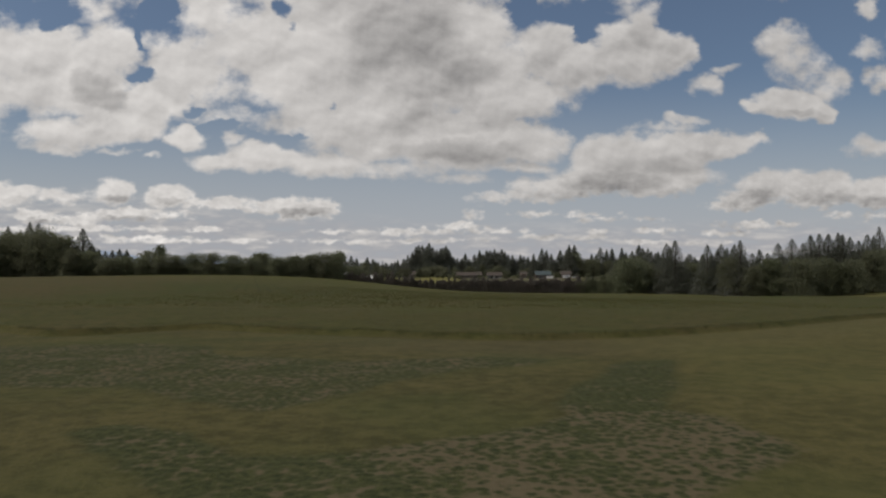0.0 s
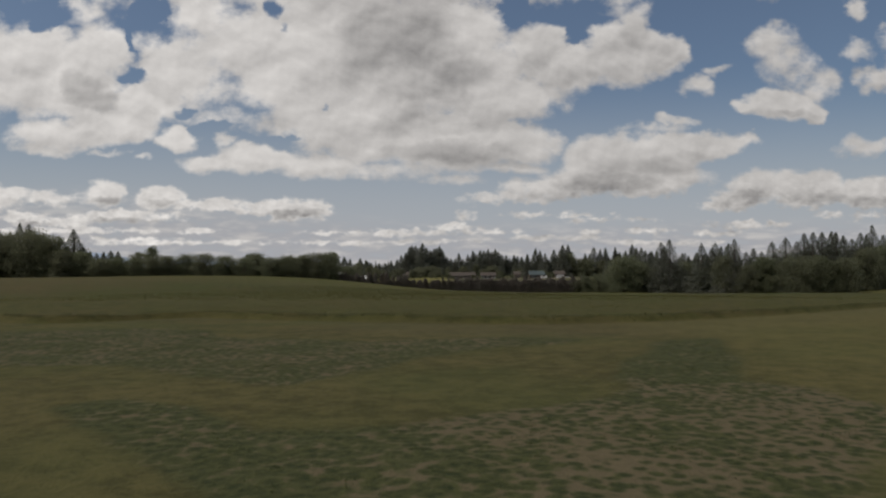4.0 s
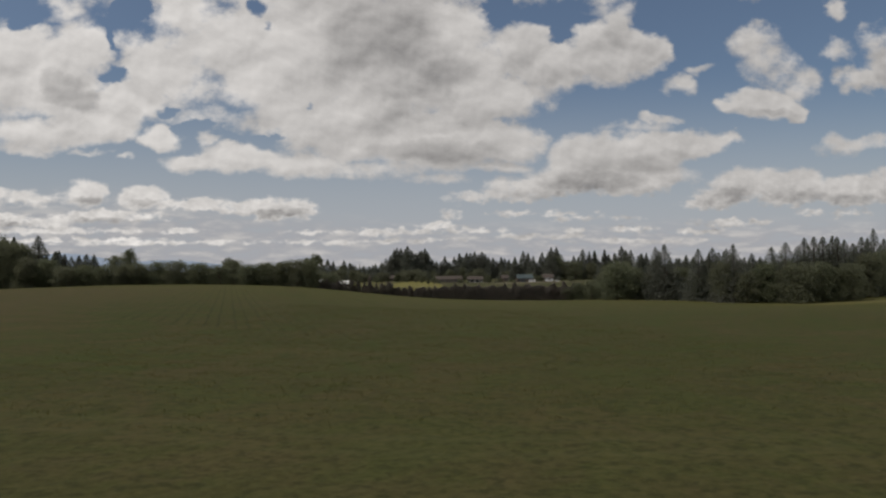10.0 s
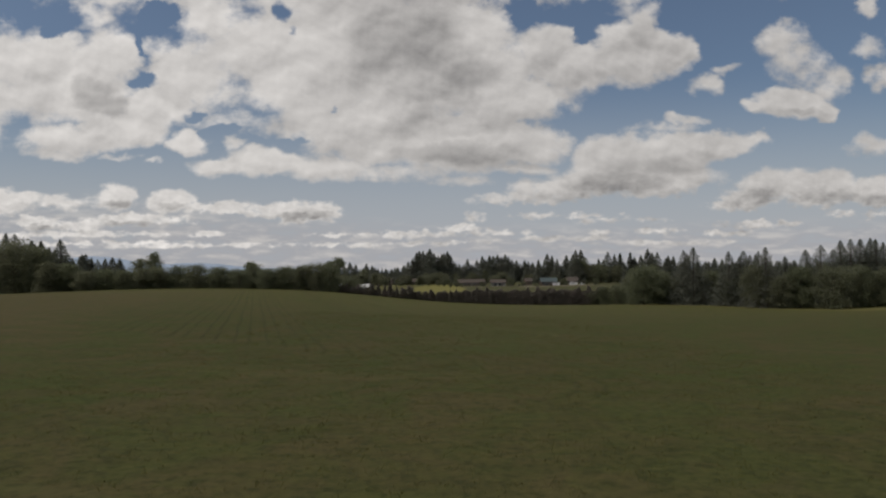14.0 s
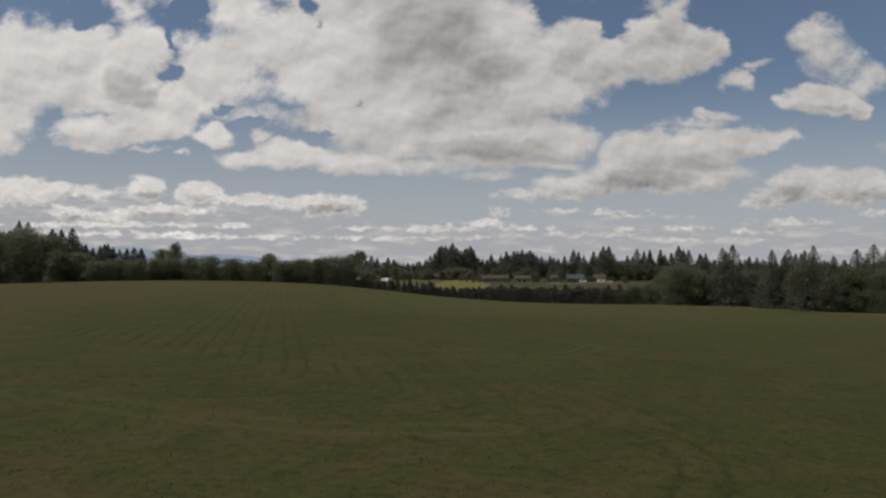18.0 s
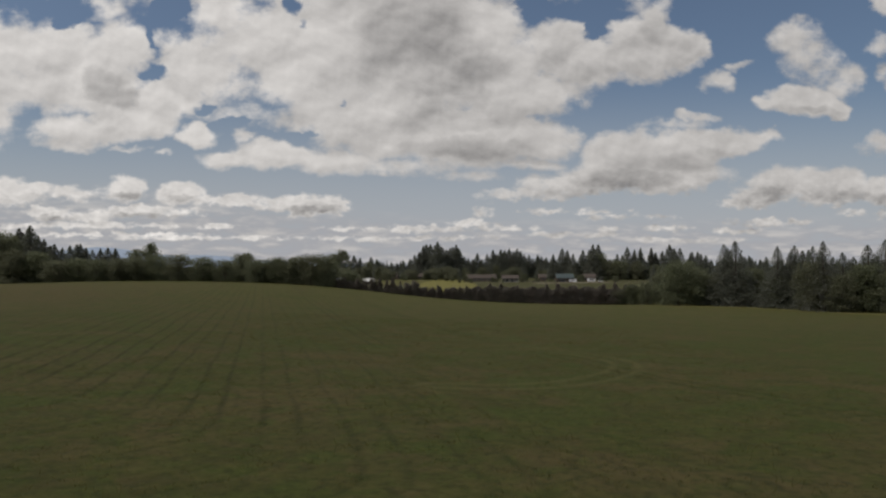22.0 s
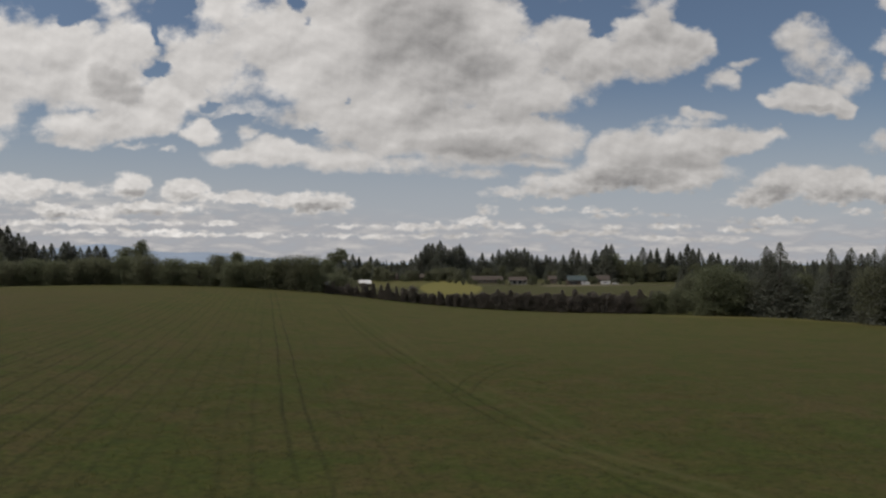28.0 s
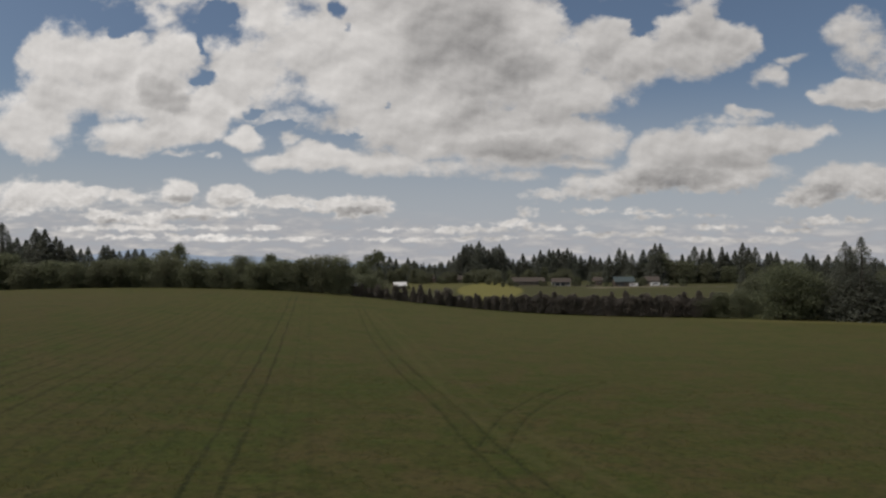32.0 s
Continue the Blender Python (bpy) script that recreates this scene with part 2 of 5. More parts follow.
def cloudy_sky(t):
    way = t.nodes.new("ShaderNodeTexCoord").outputs["Generated"]
    split = t.nodes.new("ShaderNodeSeparateXYZ")
    t.links.new(way, split.inputs[0])
    dx, dy, dz = split.outputs
    ahead = calc(t, "MAXIMUM", dy, 0.05)
    u, v = calc(t, "DIVIDE", dx, ahead), calc(t, "DIVIDE", dz, ahead)
    high = ramp(t, v, 0.05, 0.17)

    def two(scale, detail, rough, seed, du=0.0, dv=0.0):
        """Noise that is finer and flatter towards the horizon, about zero."""
        uu, vv = calc(t, "ADD", u, du), calc(t, "ADD", v, dv)
        a = grain(t, triple(t, uu, calc(t, "MULTIPLY", vv, 1.25), seed), scale, detail, rough)
        b = grain(t, triple(t, uu, calc(t, "MULTIPLY", vv, 1.6), seed), scale * 4.2, detail, rough)
        return calc(t, "SUBTRACT", calc(t, "MULTIPLY_ADD", high, calc(t, "SUBTRACT", a, b), b), 0.5)

    # the place is pushed about, so that outlines curl
    reach = ramp(t, v, 0.03, 0.22, 0.020, 0.085)
    uw = calc(t, "MULTIPLY_ADD", two(13.0, 5.0, 0.55, 0.0), reach, u)
    vw = calc(t, "MULTIPLY_ADD", two(13.0, 5.0, 0.55, 7.0), calc(t, "MULTIPLY", reach, 0.8), v)

    def mass(lobes, uu, vv, join, soft):
        total = None
        for cu, cv, ru, rv, thick in lobes:
            a = calc(t, "MULTIPLY_ADD", uu, 1 / ru, -cu / ru)
            b = calc(t, "MULTIPLY_ADD", vv, 1 / rv, -cv / rv)
            q = calc(t, "MULTIPLY_ADD", a, a, calc(t, "MULTIPLY", b, b))
            m = calc(t, "MULTIPLY_ADD", q, -thick, thick)
            total = m if total is None else calc(t, join, total, m, soft)
        return total

    gap = calc(t, "ADD", calc(t, "MAXIMUM", mass(GAPS, uw, vw, "SMOOTH_MAX", 0.1), -0.7), 0.7)

    def whole(vv):
        return calc(t, "MULTIPLY_ADD", gap, -0.55, calc(t, "MAXIMUM", mass(CLOUDS, uw, vv, "SMOOTH_MAX", 0.15), -1.4))

    m = whole(vw)
    above = whole(calc(t, "ADD", vw, ramp(t, v, 0.03, 0.22, 0.008, 0.022)))
    top_side = calc(t, "SUBTRACT", calc(t, "MAXIMUM", m, -0.3), calc(t, "MAXIMUM", above, -0.3))
    edge = two(9.0, 10.0, 0.62, 3.0)
    placed = calc(t, "MULTIPLY_ADD", edge, ramp(t, v, 0.05, 0.2, 4.6, 4.0), m)
    # flat banks one behind the other towards the horizon
    bank = grain(t, triple(t, calc(t, "MULTIPLY", u, 17.0), calc(t, "MULTIPLY", v, 75.0)), 1.0, 6.0, 0.60)
    brim = ramp(t, u, -0.45, 0.05, 0.13, 0.075)
    low = ramp(t, v, calc(t, "MULTIPLY", brim, 0.45), brim, 1.0, 0.0)
    banks = calc(t, "MULTIPLY", low, ramp(t, bank, 0.32, 0.52))
    # the rest of the sky, as seen on a ceiling of cloud
    up = calc(t, "MAXIMUM", dz, 0.06)
    ceiling = triple(t, calc(t, "DIVIDE", dx, up), calc(t, "DIVIDE", dy, up))
    far = grain(t, ceiling, 1.1, 6.0, 0.58)
    front = ramp(t, dy, 0.45, 0.62)
    side = ramp(t, calc(t, "ABSOLUTE", u), 0.80, 0.95, 1.0, 0.0)
    top = ramp(t, v, 0.46, 0.56, 1.0, 0.0)
    own = calc(t, "MULTIPLY", front, calc(t, "MULTIPLY", side, top))
    rest = calc(t, "SUBTRACT", 1.0, own)
    elsewhere = calc(t, "MULTIPLY_ADD", calc(t, "SUBTRACT", far, 0.47), 5.0, 0.0)
    thick = calc(t, "ADD", calc(t, "MULTIPLY", placed, own), calc(t, "MULTIPLY", elsewhere, rest))
    cover = ramp(t, thick, -0.30, 0.58)
    # lit from the upper left: bright crests, soft hollows, grey bases
    grey = None
    for lobe in GREY_BASES:
        g = calc(t, "MULTIPLY", ramp(t, mass([(*lobe[:4], 1.0)], uw, vw, "MAXIMUM", 0.0), -0.55, 0.85), lobe[4])
        grey = g if grey is None else calc(t, "SMOOTH_MAX", grey, g, 0.12)
    grey = calc(t, "MULTIPLY", grey, ramp(t, two(7.0, 4.0, 0.5, 5.0), -0.18, 0.12, 0.82, 1.05))
    grey = calc(t, "ADD", calc(t, "MULTIPLY", grey, own), calc(t, "MULTIPLY", ramp(t, elsewhere, 0.3, 1.2, 0.0, 0.45), rest))
    across = ramp(t, u, -0.45, 0.40, 0.065, -0.075)
    broad = calc(t, "SUBTRACT", two(8.0, 3.0, 0.5, 3.0), two(8.0, 3.0, 0.5, 3.0, -0.012, 0.022))
    crisp = calc(t, "SUBTRACT", two(22.0, 4.0, 0.55, 3.0), two(22.0, 4.0, 0.55, 3.0, -0.004, 0.008))
    relief = calc(t, "MULTIPLY_ADD", broad, 0.38, calc(t, "MULTIPLY", crisp, 0.34))
    body = calc(t, "MULTIPLY", ramp(t, thick, 0.2, 1.5), -0.035)
    shape = calc(t, "ADD", ramp(t, top_side, -0.5, 0.5, -0.07, 0.045), across)
    lit = calc(t, "ADD", calc(t, "MULTIPLY_ADD", grey, -0.42, 0.60), calc(t, "ADD", relief, calc(t, "MULTIPLY_ADD", shape, own, body)), clamp=True)
    white = blend(t, lit, (0.0, 0.0, 0.006), (1.0, 0.96, 0.92))
    sky = t.nodes.new("ShaderNodeTexSky")
    sky.sky_type, sky.sun_disc = "NISHITA", False
    sky.sun_elevation, sky.sun_rotation = SUN_ELEVATION, SUN_AZIMUTH
    sky.air_density, sky.dust_density, sky.ozone_density = 1.0, 1.5, 2.0
    blue = t.nodes.new("ShaderNodeVectorMath")
    blue.operation = "SCALE"
    t.links.new(sky.outputs[0], blue.inputs[0])
    blue.inputs["Scale"].default_value = SKY_STRENGTH
    veil = blend(t, ramp(t, v, 0.0, 0.30, 0.90, 0.03), blue.outputs[0], (0.395, 0.412, 0.45))
    with_banks = blend(t, calc(t, "MULTIPLY", banks, 0.85), veil, blend(t, ramp(t, bank, 0.46, 0.70), (0.37, 0.37, 0.39), (0.55, 0.525, 0.505)))
    done = blend(t, calc(t, "MULTIPLY", cover, 0.97), with_banks, white)
    back = t.nodes.new("ShaderNodeBackground")
    t.links.new(done, back.inputs[0])
    out = t.nodes.new("ShaderNodeOutputWorld")
    t.links.new(back.outputs[0], out.inputs[0])


SKY_STRENGTH = 0.064
cloudy_sky(wt)

sun = new("sun", bpy.data.lights.new("sun", "SUN"))
sun.data.energy, sun.data.angle, sun.data.color = 1.9, radians(6.0), (1.0, 0.95, 0.87)
sun.matrix_world = look((0, 0, 60), (-60 * math.sin(SUN_AZIMUTH), -60 * math.cos(SUN_AZIMUTH), 60 - 60 * math.tan(SUN_ELEVATION)))

# ---- materials ----
def surface(name, rough=0.9):
    m = bpy.data.materials.new(name)
    m.use_nodes = True
    t = m.node_tree
    shader = t.nodes["Principled BSDF"]
    shader.inputs["Roughness"].default_value = rough
    shader.inputs["Specular IOR Level"].default_value = 0.25
    return m, t, shader


def here(t):
    return t.nodes.new("ShaderNodeTexCoord").outputs["Object"]


def layer(t, name):
    n = t.nodes.new("ShaderNodeAttribute")
    n.attribute_name = name
    return n.outputs["Fac"]


def bumped(t, shader, height, distance, strength=1.0):
    n = t.nodes.new("ShaderNodeBump")
    n.inputs["Strength"].default_value, n.inputs["Distance"].default_value = strength, distance
    t.links.new(height, n.inputs["Height"])
    t.links.new(n.outputs[0], shader.inputs["Normal"])


def leaf_material(name, dark, light, rust=None, glow=0.4):
    m, t, shader = surface(name, 0.75)
    island = t.nodes.new("ShaderNodeNewGeometry").outputs["Random Per Island"]
    each = t.nodes.new("ShaderNodeObjectInfo").outputs["Random"]
    spread = calc(t, "ADD", calc(t, "MULTIPLY", island, 0.32), calc(t, "MULTIPLY", grain(t, here(t), 0.35, 3.0), 0.75))
    c = blend(t, spread, dark, light)
    c = blend(t, calc(t, "MULTIPLY", each, 0.45), c, rust or tuple(v * 0.6 for v in dark))
    t.links.new(c, shader.inputs["Base Color"])
    # thin leaves let some light through
    through_leaf = t.nodes.new("ShaderNodeBsdfTranslucent")
    t.links.new(c, through_leaf.inputs["Color"])
    both = t.nodes.new("ShaderNodeMixShader")
    both.inputs[0].default_value = glow
    t.links.new(shader.outputs[0], both.inputs[1])
    t.links.new(through_leaf.outputs[0], both.inputs[2])
    t.links.new(both.outputs[0], t.nodes["Material Output"].inputs["Surface"])
    return m


def plain_material(name, a, b, scale, rough=0.8, bump=0.0):
    m, t, shader = surface(name, rough)
    where = here(t)
    n = calc(t, "ADD", calc(t, "MULTIPLY", grain(t, where, scale), 0.6), calc(t, "MULTIPLY", grain(t, where, scale * 9), 0.4))
    t.links.new(blend(t, ramp(t, n, 0.3, 0.7), a, b), shader.inputs["Base Color"])
    if bump:
        bumped(t, shader, n, bump)
    return m


FIR = leaf_material("fir_needles", (0.116, 0.128, 0.104), (0.212, 0.224, 0.172), (0.156, 0.152, 0.126), 0.6)
BROAD = leaf_material("broad_leaves", (0.108, 0.122, 0.076), (0.214, 0.228, 0.132), (0.178, 0.170, 0.118), 0.6)
HEDGE = leaf_material("hedge_leaves", (0.138, 0.126, 0.108), (0.226, 0.206, 0.170), (0.200, 0.166, 0.146), 0.6)
BARK = plain_material("bark", (0.05, 0.04, 0.032), (0.12, 0.10, 0.085), 1.5, 0.95, 0.03)


# ---- ground ----
def smooth(a, b, v):
    s = np.clip((v - a) / (b - a), 0, 1)
    return s * s * (3 - 2 * s)


def slope_z(x, y):
    """The lie of the land: a field that falls away ahead, most to the east, to a hedge; level meadows beyond."""
    along = 0.5 * (y - 18 + np.sqrt((y - 18) ** 2 + 64))
    side = -8 - 6 * np.tanh((x + 25) / 50) - 2.5 * smooth(-150, -260, x) + 3.0 * smooth(215, 300, x)
    z = side * (along / 392) ** 0.95 - 2.3 * np.exp(-(((x - 170) / 60) ** 2) - ((y - 275) / 105) ** 2)
    beyond = smooth(405, 540, y)
    z = z * (1 - beyond) + beyond * (-10.4 + 0.004 * np.clip(x, -400, 400) + 0.008 * (np.clip(y, 500, 800) - 500))
    return z + 0.25 * np.sin(x / 23 + 1) * np.sin(y / 31) * smooth(30, 90, y) * (1 - beyond)


def mow_line(x):
    """How far ahead the mown grass reaches."""
    east, west = np.maximum(x - 3, 0), np.maximum(3 - x, 0)
    return 22.6 + 24 * np.tanh(0.125 * east**1.62 / 24) + 0.2 * west**1.37 - 7 * smooth(-9, -14, x)


def ground_z(x, y):
    x, y = np.asarray(x, float), np.asarray(y, float)
    return slope_z(x, y)


def z_at(x, y):
    return float(ground_z(x, y))


def axis(*spans):
    """Grid lines: spans of (end, step), from the first number on."""
    at, out = spans[0], [spans[0]]
    for end, step in spans[1:]:
        n = max(1, round((end - at) / step))
        out.extend(np.linspace(at, end, n + 1)[1:])
        at = end
    return np.array(out)


def sheet(name, xs, ys, height):
    X, Y = np.meshgrid(xs, ys)
    Z = height(X, Y)
    n, m = len(xs), len(ys)
    i = (np.arange(m - 1)[:, None] * n + np.arange(n - 1)[None]).ravel()
    quads = np.stack([i, i + 1, i + 1 + n, i + n], 1)
    me = bpy.data.meshes.new(name)
    me.vertices.add(n * m)
    me.vertices.foreach_set("co", np.stack([X, Y, Z], -1).ravel())
    me.loops.add(quads.size)
    me.loops.foreach_set("vertex_index", quads.ravel())
    me.polygons.add(len(quads))
    me.polygons.foreach_set("loop_start", np.arange(len(quads)) * 4)
    me.update()
    me.validate()
    me.polygons.foreach_set("use_smooth", np.ones(len(me.polygons), bool))
    return me, X.ravel(), Y.ravel()


def lay(me, name, values):
    me.attributes.new(name, "FLOAT", "POINT").data.foreach_set("value", np.asarray(values, np.float32).ravel())


def fbm(x, y, scale, seed=0, octaves=4):
    """Value noise from hashed lattice points, 0 to 1."""
    total, amp, norm = 0, 1.0, 0
    for o in range(octaves):
        px, py = x / scale * 2**o, y / scale * 2**o
        ix, iy = np.floor(px).astype(np.int64), np.floor(py).astype(np.int64)
        fx, fy = px - ix, py - iy
        fx, fy = fx * fx * (3 - 2 * fx), fy * fy * (3 - 2 * fy)

        def h(a, b):
            v = np.sin(a * 127.1 + b * 311.7 + (seed + o) * 74.7) * 43758.5453
            return v - np.floor(v)

        total = total + amp * ((h(ix, iy) * (1 - fx) + h(ix + 1, iy) * fx) * (1 - fy) + (h(ix, iy + 1) * (1 - fx) + h(ix + 1, iy + 1) * fx) * fy)
        norm, amp = norm + amp, amp * 0.5
    return total / norm


# wheel tracks through the crop: bends of each track's middle line (east, ahead)
def curve(points, step=1.0):
    """A smooth line through the given bends."""
    p = np.array([points[0], *points, points[-1]], float)
    out = []
    for a, b, c, d in zip(p, p[1:], p[2:], p[3:]):
        for u in np.linspace(0, 1, max(2, int(np.hypot(*(c - b)) / step)), endpoint=False):
            out.append(0.5 * (2 * b + (c - a) * u + (2 * a - 5 * b + 4 * c - d) * u**2 + (3 * b - a - 3 * c + d) * u**3))
    return np.array(out + [p[-1]])


def crop_row(k):
    """One pass of the tractor: from a turn on the headland up to the hedge."""
    end = 84 + 3.6 * k
    x = 7.3 - 4.3 * k - 0.255 * (end - 98)
    return [(x - 10, end - 5), (x - 5, end - 3.5), (x - 1.2, end + 1), (x - 1.9, end + 7), (x - 3.2, end + 12.5)]


DARK_TRACKS = [(crop_row(k), 0.5) for k in range(-1, 12)]
DARK_TRACKS += [
    ([(-40, 360), (-33, 336), (-14.5, 249), (-5.5, 212), (0.6, 190), (3.8, 177), (7.2, 165.5), (10.3, 157), (13, 149), (15.2, 143), (17.2, 135.3), (18.6, 129.2), (20, 124.5), (22, 120), (27, 110), (33, 98)], 0.9),
    ([(4.3, 176), (5.8, 185), (8.2, 193), (11.8, 202), (16, 208)], 0.9),
    ([(3, 66.5), (8.4, 67.3), (11.8, 71.9), (12.6, 77.9), (10.5, 85), (6, 95)], 0.6),
    ([(-46, 90), (-28.3, 77.8), (-15.8, 68), (-3, 62.4), (12, 61), (30, 66)], 0.35),
    ([(-44, 80), (-30, 72), (-16, 63.5), (-7, 59.6), (9, 56.5), (28, 58)], 0.35),
]
PALE_TRACKS = [
    ([(10, 156), (14, 150.5), (17.5, 146), (19.8, 140.5), (19.8, 135.5), (17.8, 130), (15, 125.5), (11.8, 121.8), (8.8, 119.6), (5, 118.4), (1, 118.6)], 0.9),
    ([(-30, 335), (-13, 263), (-2.8, 216), (2.5, 193), (5.8, 181), (8.5, 172.5), (10.5, 166), (13.2, 156), (16, 148)], 0.4),
    ([(-26, 89), (-17.5, 85.2), (-12, 82.8), (-7.5, 81.2), (-3, 80.6), (4, 81)], 0.5),
    ([(-30, 52), (-14, 50), (-2, 45), (14, 44)], 0.4),
]


def rut_layer(x, y, tracks, width, half_gauge=0.92):
    """How deep in a wheel rut each point lies, 0 to 1."""
    x, y = np.asarray(x, float), np.asarray(y, float)
    out = np.zeros(x.shape)
    zone = (x > -125) & (x < 36) & (y > 40) & (y < 396)
    qx, qy = x[zone], y[zone]
    deep = np.zeros(qx.shape)
    for points, strength in tracks:
        line = curve(points, 2.5)
        lo, hi = line.min(0) - 2, line.max(0) + 2
        near = np.nonzero((qx > lo[0]) & (qx < hi[0]) & (qy > lo[1]) & (qy < hi[1]))[0]
        if not len(near):
            continue
        best = np.full(len(near), 1e9)
        for (ax, ay), (bx, by) in zip(line, line[1:]):
            span = np.nonzero((np.abs(qy[near] - (ay + by) / 2) < abs(by - ay) / 2 + 2) & (np.abs(qx[near] - (ax + bx) / 2) < abs(bx - ax) / 2 + 2))[0]
            px, py = qx[near[span]] - ax, qy[near[span]] - ay
            dx, dy = bx - ax, by - ay
            u = np.clip((px * dx + py * dy) / (dx * dx + dy * dy + 1e-9), 0, 1)
            best[span] = np.minimum(best[span], np.hypot(px - u * dx, py - u * dy))
        rut = np.exp(-(((best - half_gauge) / width) ** 2)) * strength
        deep[near] = np.maximum(deep[near], rut)
    out[zone] = deep * (0.55 + 0.75 * fbm(qx, qy, 5.0, 8, 3))
    return out


def rut_field(x, y):
    return rut_layer(x, y, DARK_TRACKS, 0.13)


def patch_field(x, y):
    """Where the turf of the mown part is thin and clumpy."""
    wob = 1.6 * (fbm(x, y, 3.0, 5) - 0.5)
    yy, xx = y + wob, x + wob
    edge = np.interp(x, [-5, -4.3, -3.3, -2.3, -0.7, 0.6, 1.5, 2.1, 3.0, 4.2], [9.6, 10.1, 9.6, 8.5, 8.3, 8.9, 9.5, 10.4, 11.6, 10.4])
    west, east = -4.3 + 0.95 * (8.8 - y), 4.2 - 0.9 * np.maximum(0, 8.3 - y)
    near = smooth(0.4, -0.4, yy - edge) * smooth(west - 0.5, west + 0.5, xx) * smooth(east + 0.5, east - 0.5, xx) * smooth(1, 3, y)
    lane = smooth(1.25, 0.3, np.abs(xx - 3.4 - 0.36 * (y - 12))) * smooth(9, 10.5, y) * smooth(17.8, 15.4, yy)
    high = np.interp(x, [-13, -9, -6.5, -5.5, -3.8, -2, -0.5, 0.7, 2.8], [21.8, 22.0, 20.8, 18.8, 18.2, 17.2, 17.6, 17.9, 17.4])
    low = np.interp(x, [-13, -7.5, -5.6, -4, -2.6, -1.6, -0.7, 0.8, 2.8], [16, 13.4, 12.8, 11.8, 10.9, 12.1, 13.6, 15.2, 16.4])
    band = smooth(low - 0.5, low + 0.5, yy) * smooth(high + 0.6, high - 0.6, yy) * smooth(3.3, 2.2, xx) * smooth(-20, -15, xx)
    return np.clip(np.maximum(np.maximum(near, 1.15 * lane), 0.9 * band) * (0.62 + 0.75 * fbm(x, y, 1.4, 17, 3)), 0, 1)


def field_z(x, y):
    z = ground_z(x, y)
    tall = smooth(-0.05, 0.35, y - mow_line(x))
    z = z + tall * (0.22 + (0.07 + 0.04 * smooth(90, 40, y)) * (fbm(x, y, 1.3, 2) - 0.5)) * smooth(404, 398, y)
    mown = 1 - smooth(-0.2, 0.3, y - mow_line(x))
    return z + mown * 0.05 * patch_field(x, y) * (fbm(x, y, 0.35, 3, 2) - 0.4) 


xs = axis(-4500, (-1500, 500), (-500, 50), (-240, 10), (-125, 3), (-62, 0.6), (-40, 0.34), (26, 0.22), (60, 0.8), (240, 3), (500, 10), (1500, 50), (4500, 500))
ys = axis(-4500, (-500, 400), (-60, 20), (-10, 1.0), (4, 0.5), (40, 0.18), (215, 0.42), (330, 0.8), (430, 2.5), (700, 10), (1500, 50), (4900, 400))
me, gx, gy = sheet("ground", xs, ys, field_z)
lay(me, "mown", 1 - smooth(-0.15, 0.25, gy - mow_line(gx) + 0.5 * (fbm(gx, gy, 1.2, 9) - 0.5)))
lay(me, "patch", patch_field(gx, gy))
lay(me, "dry", smooth(5.5, 2.0, np.abs(gy - mow_line(gx) + 1.0)) * smooth(-6, 0, gx))
lay(me, "hayed", smooth(85, 40, gy))
lay(me, "soil", np.where(gy < 10.8, 0.3 + 0.7 * smooth(-1.4, 0.2, gx), np.where(gx > 2.6, 0.15, 0.6)))
lay(me, "browned", smooth(-16 - 0.16 * gy, -34 - 0.30 * gy, gx) * smooth(20, 45, gy) * smooth(405, 300, gy))
lay(me, "ripe", smooth(2, 9, gx) * smooth(46, 36, gy))
lay(me, "lush", smooth(120, 350, gy) * smooth(410, 400, gy))
ruts = rut_field(gx, gy)
lay(me, "rut", ruts)
kk = (7.3 - 0.255 * (gy - 98) - gx) / 4.3
rows = smooth(86, 94, gy - 3.6 * kk) * (0.5 * smooth(-1.7, -1.4, kk) + 0.5 * smooth(-0.7, -0.4, kk)) * smooth(13.5, 11.5, kk) * smooth(394, 370, gy)
rows = rows * (1 - 0.85 * np.exp(-((kk / 0.5) ** 2)) * smooth(157, 140, gy))
lay(me, "rows", rows * (0.55 + 0.8 * fbm(gx, gy, 14.0, 12, 3)))
strip_at = 380 - 64 * smooth(125, 180, gx)
lay(me, "strip", np.exp(-(((gy - strip_at) / 11) ** 2)) * smooth(70, 110, gx) * smooth(250, 215, gx))
lay(me, "pale", rut_layer(gx, gy, PALE_TRACKS, 0.40, 1.2))
rough = np.empty(len(gx) * 3)
me.vertices.foreach_get("co", rough)
rough[2::3] -= 0.10 * ruts
me.vertices.foreach_set("co", rough)
lay(me, "meadow", smooth(414, 440, gy))
hay = np.exp(-(np.maximum(0, np.hypot((gx + 36) / 32, (gy - 668) / 80) - 0.8) / 0.1) ** 2)
hay_bank = np.exp(-(np.maximum(0, np.hypot((gx - 8) / 23, (gy - 608) / 118) - 0.9) / 0.06) ** 2)
lay(me, "hay", np.maximum(0.35 * hay, hay_bank))
drive = np.exp(-((gy - 626 - 0.25 * (gx - 100)) / 6) ** 2) * smooth(72, 84, gx) * smooth(150, 132, gx)
lay(me, "gravel", drive)


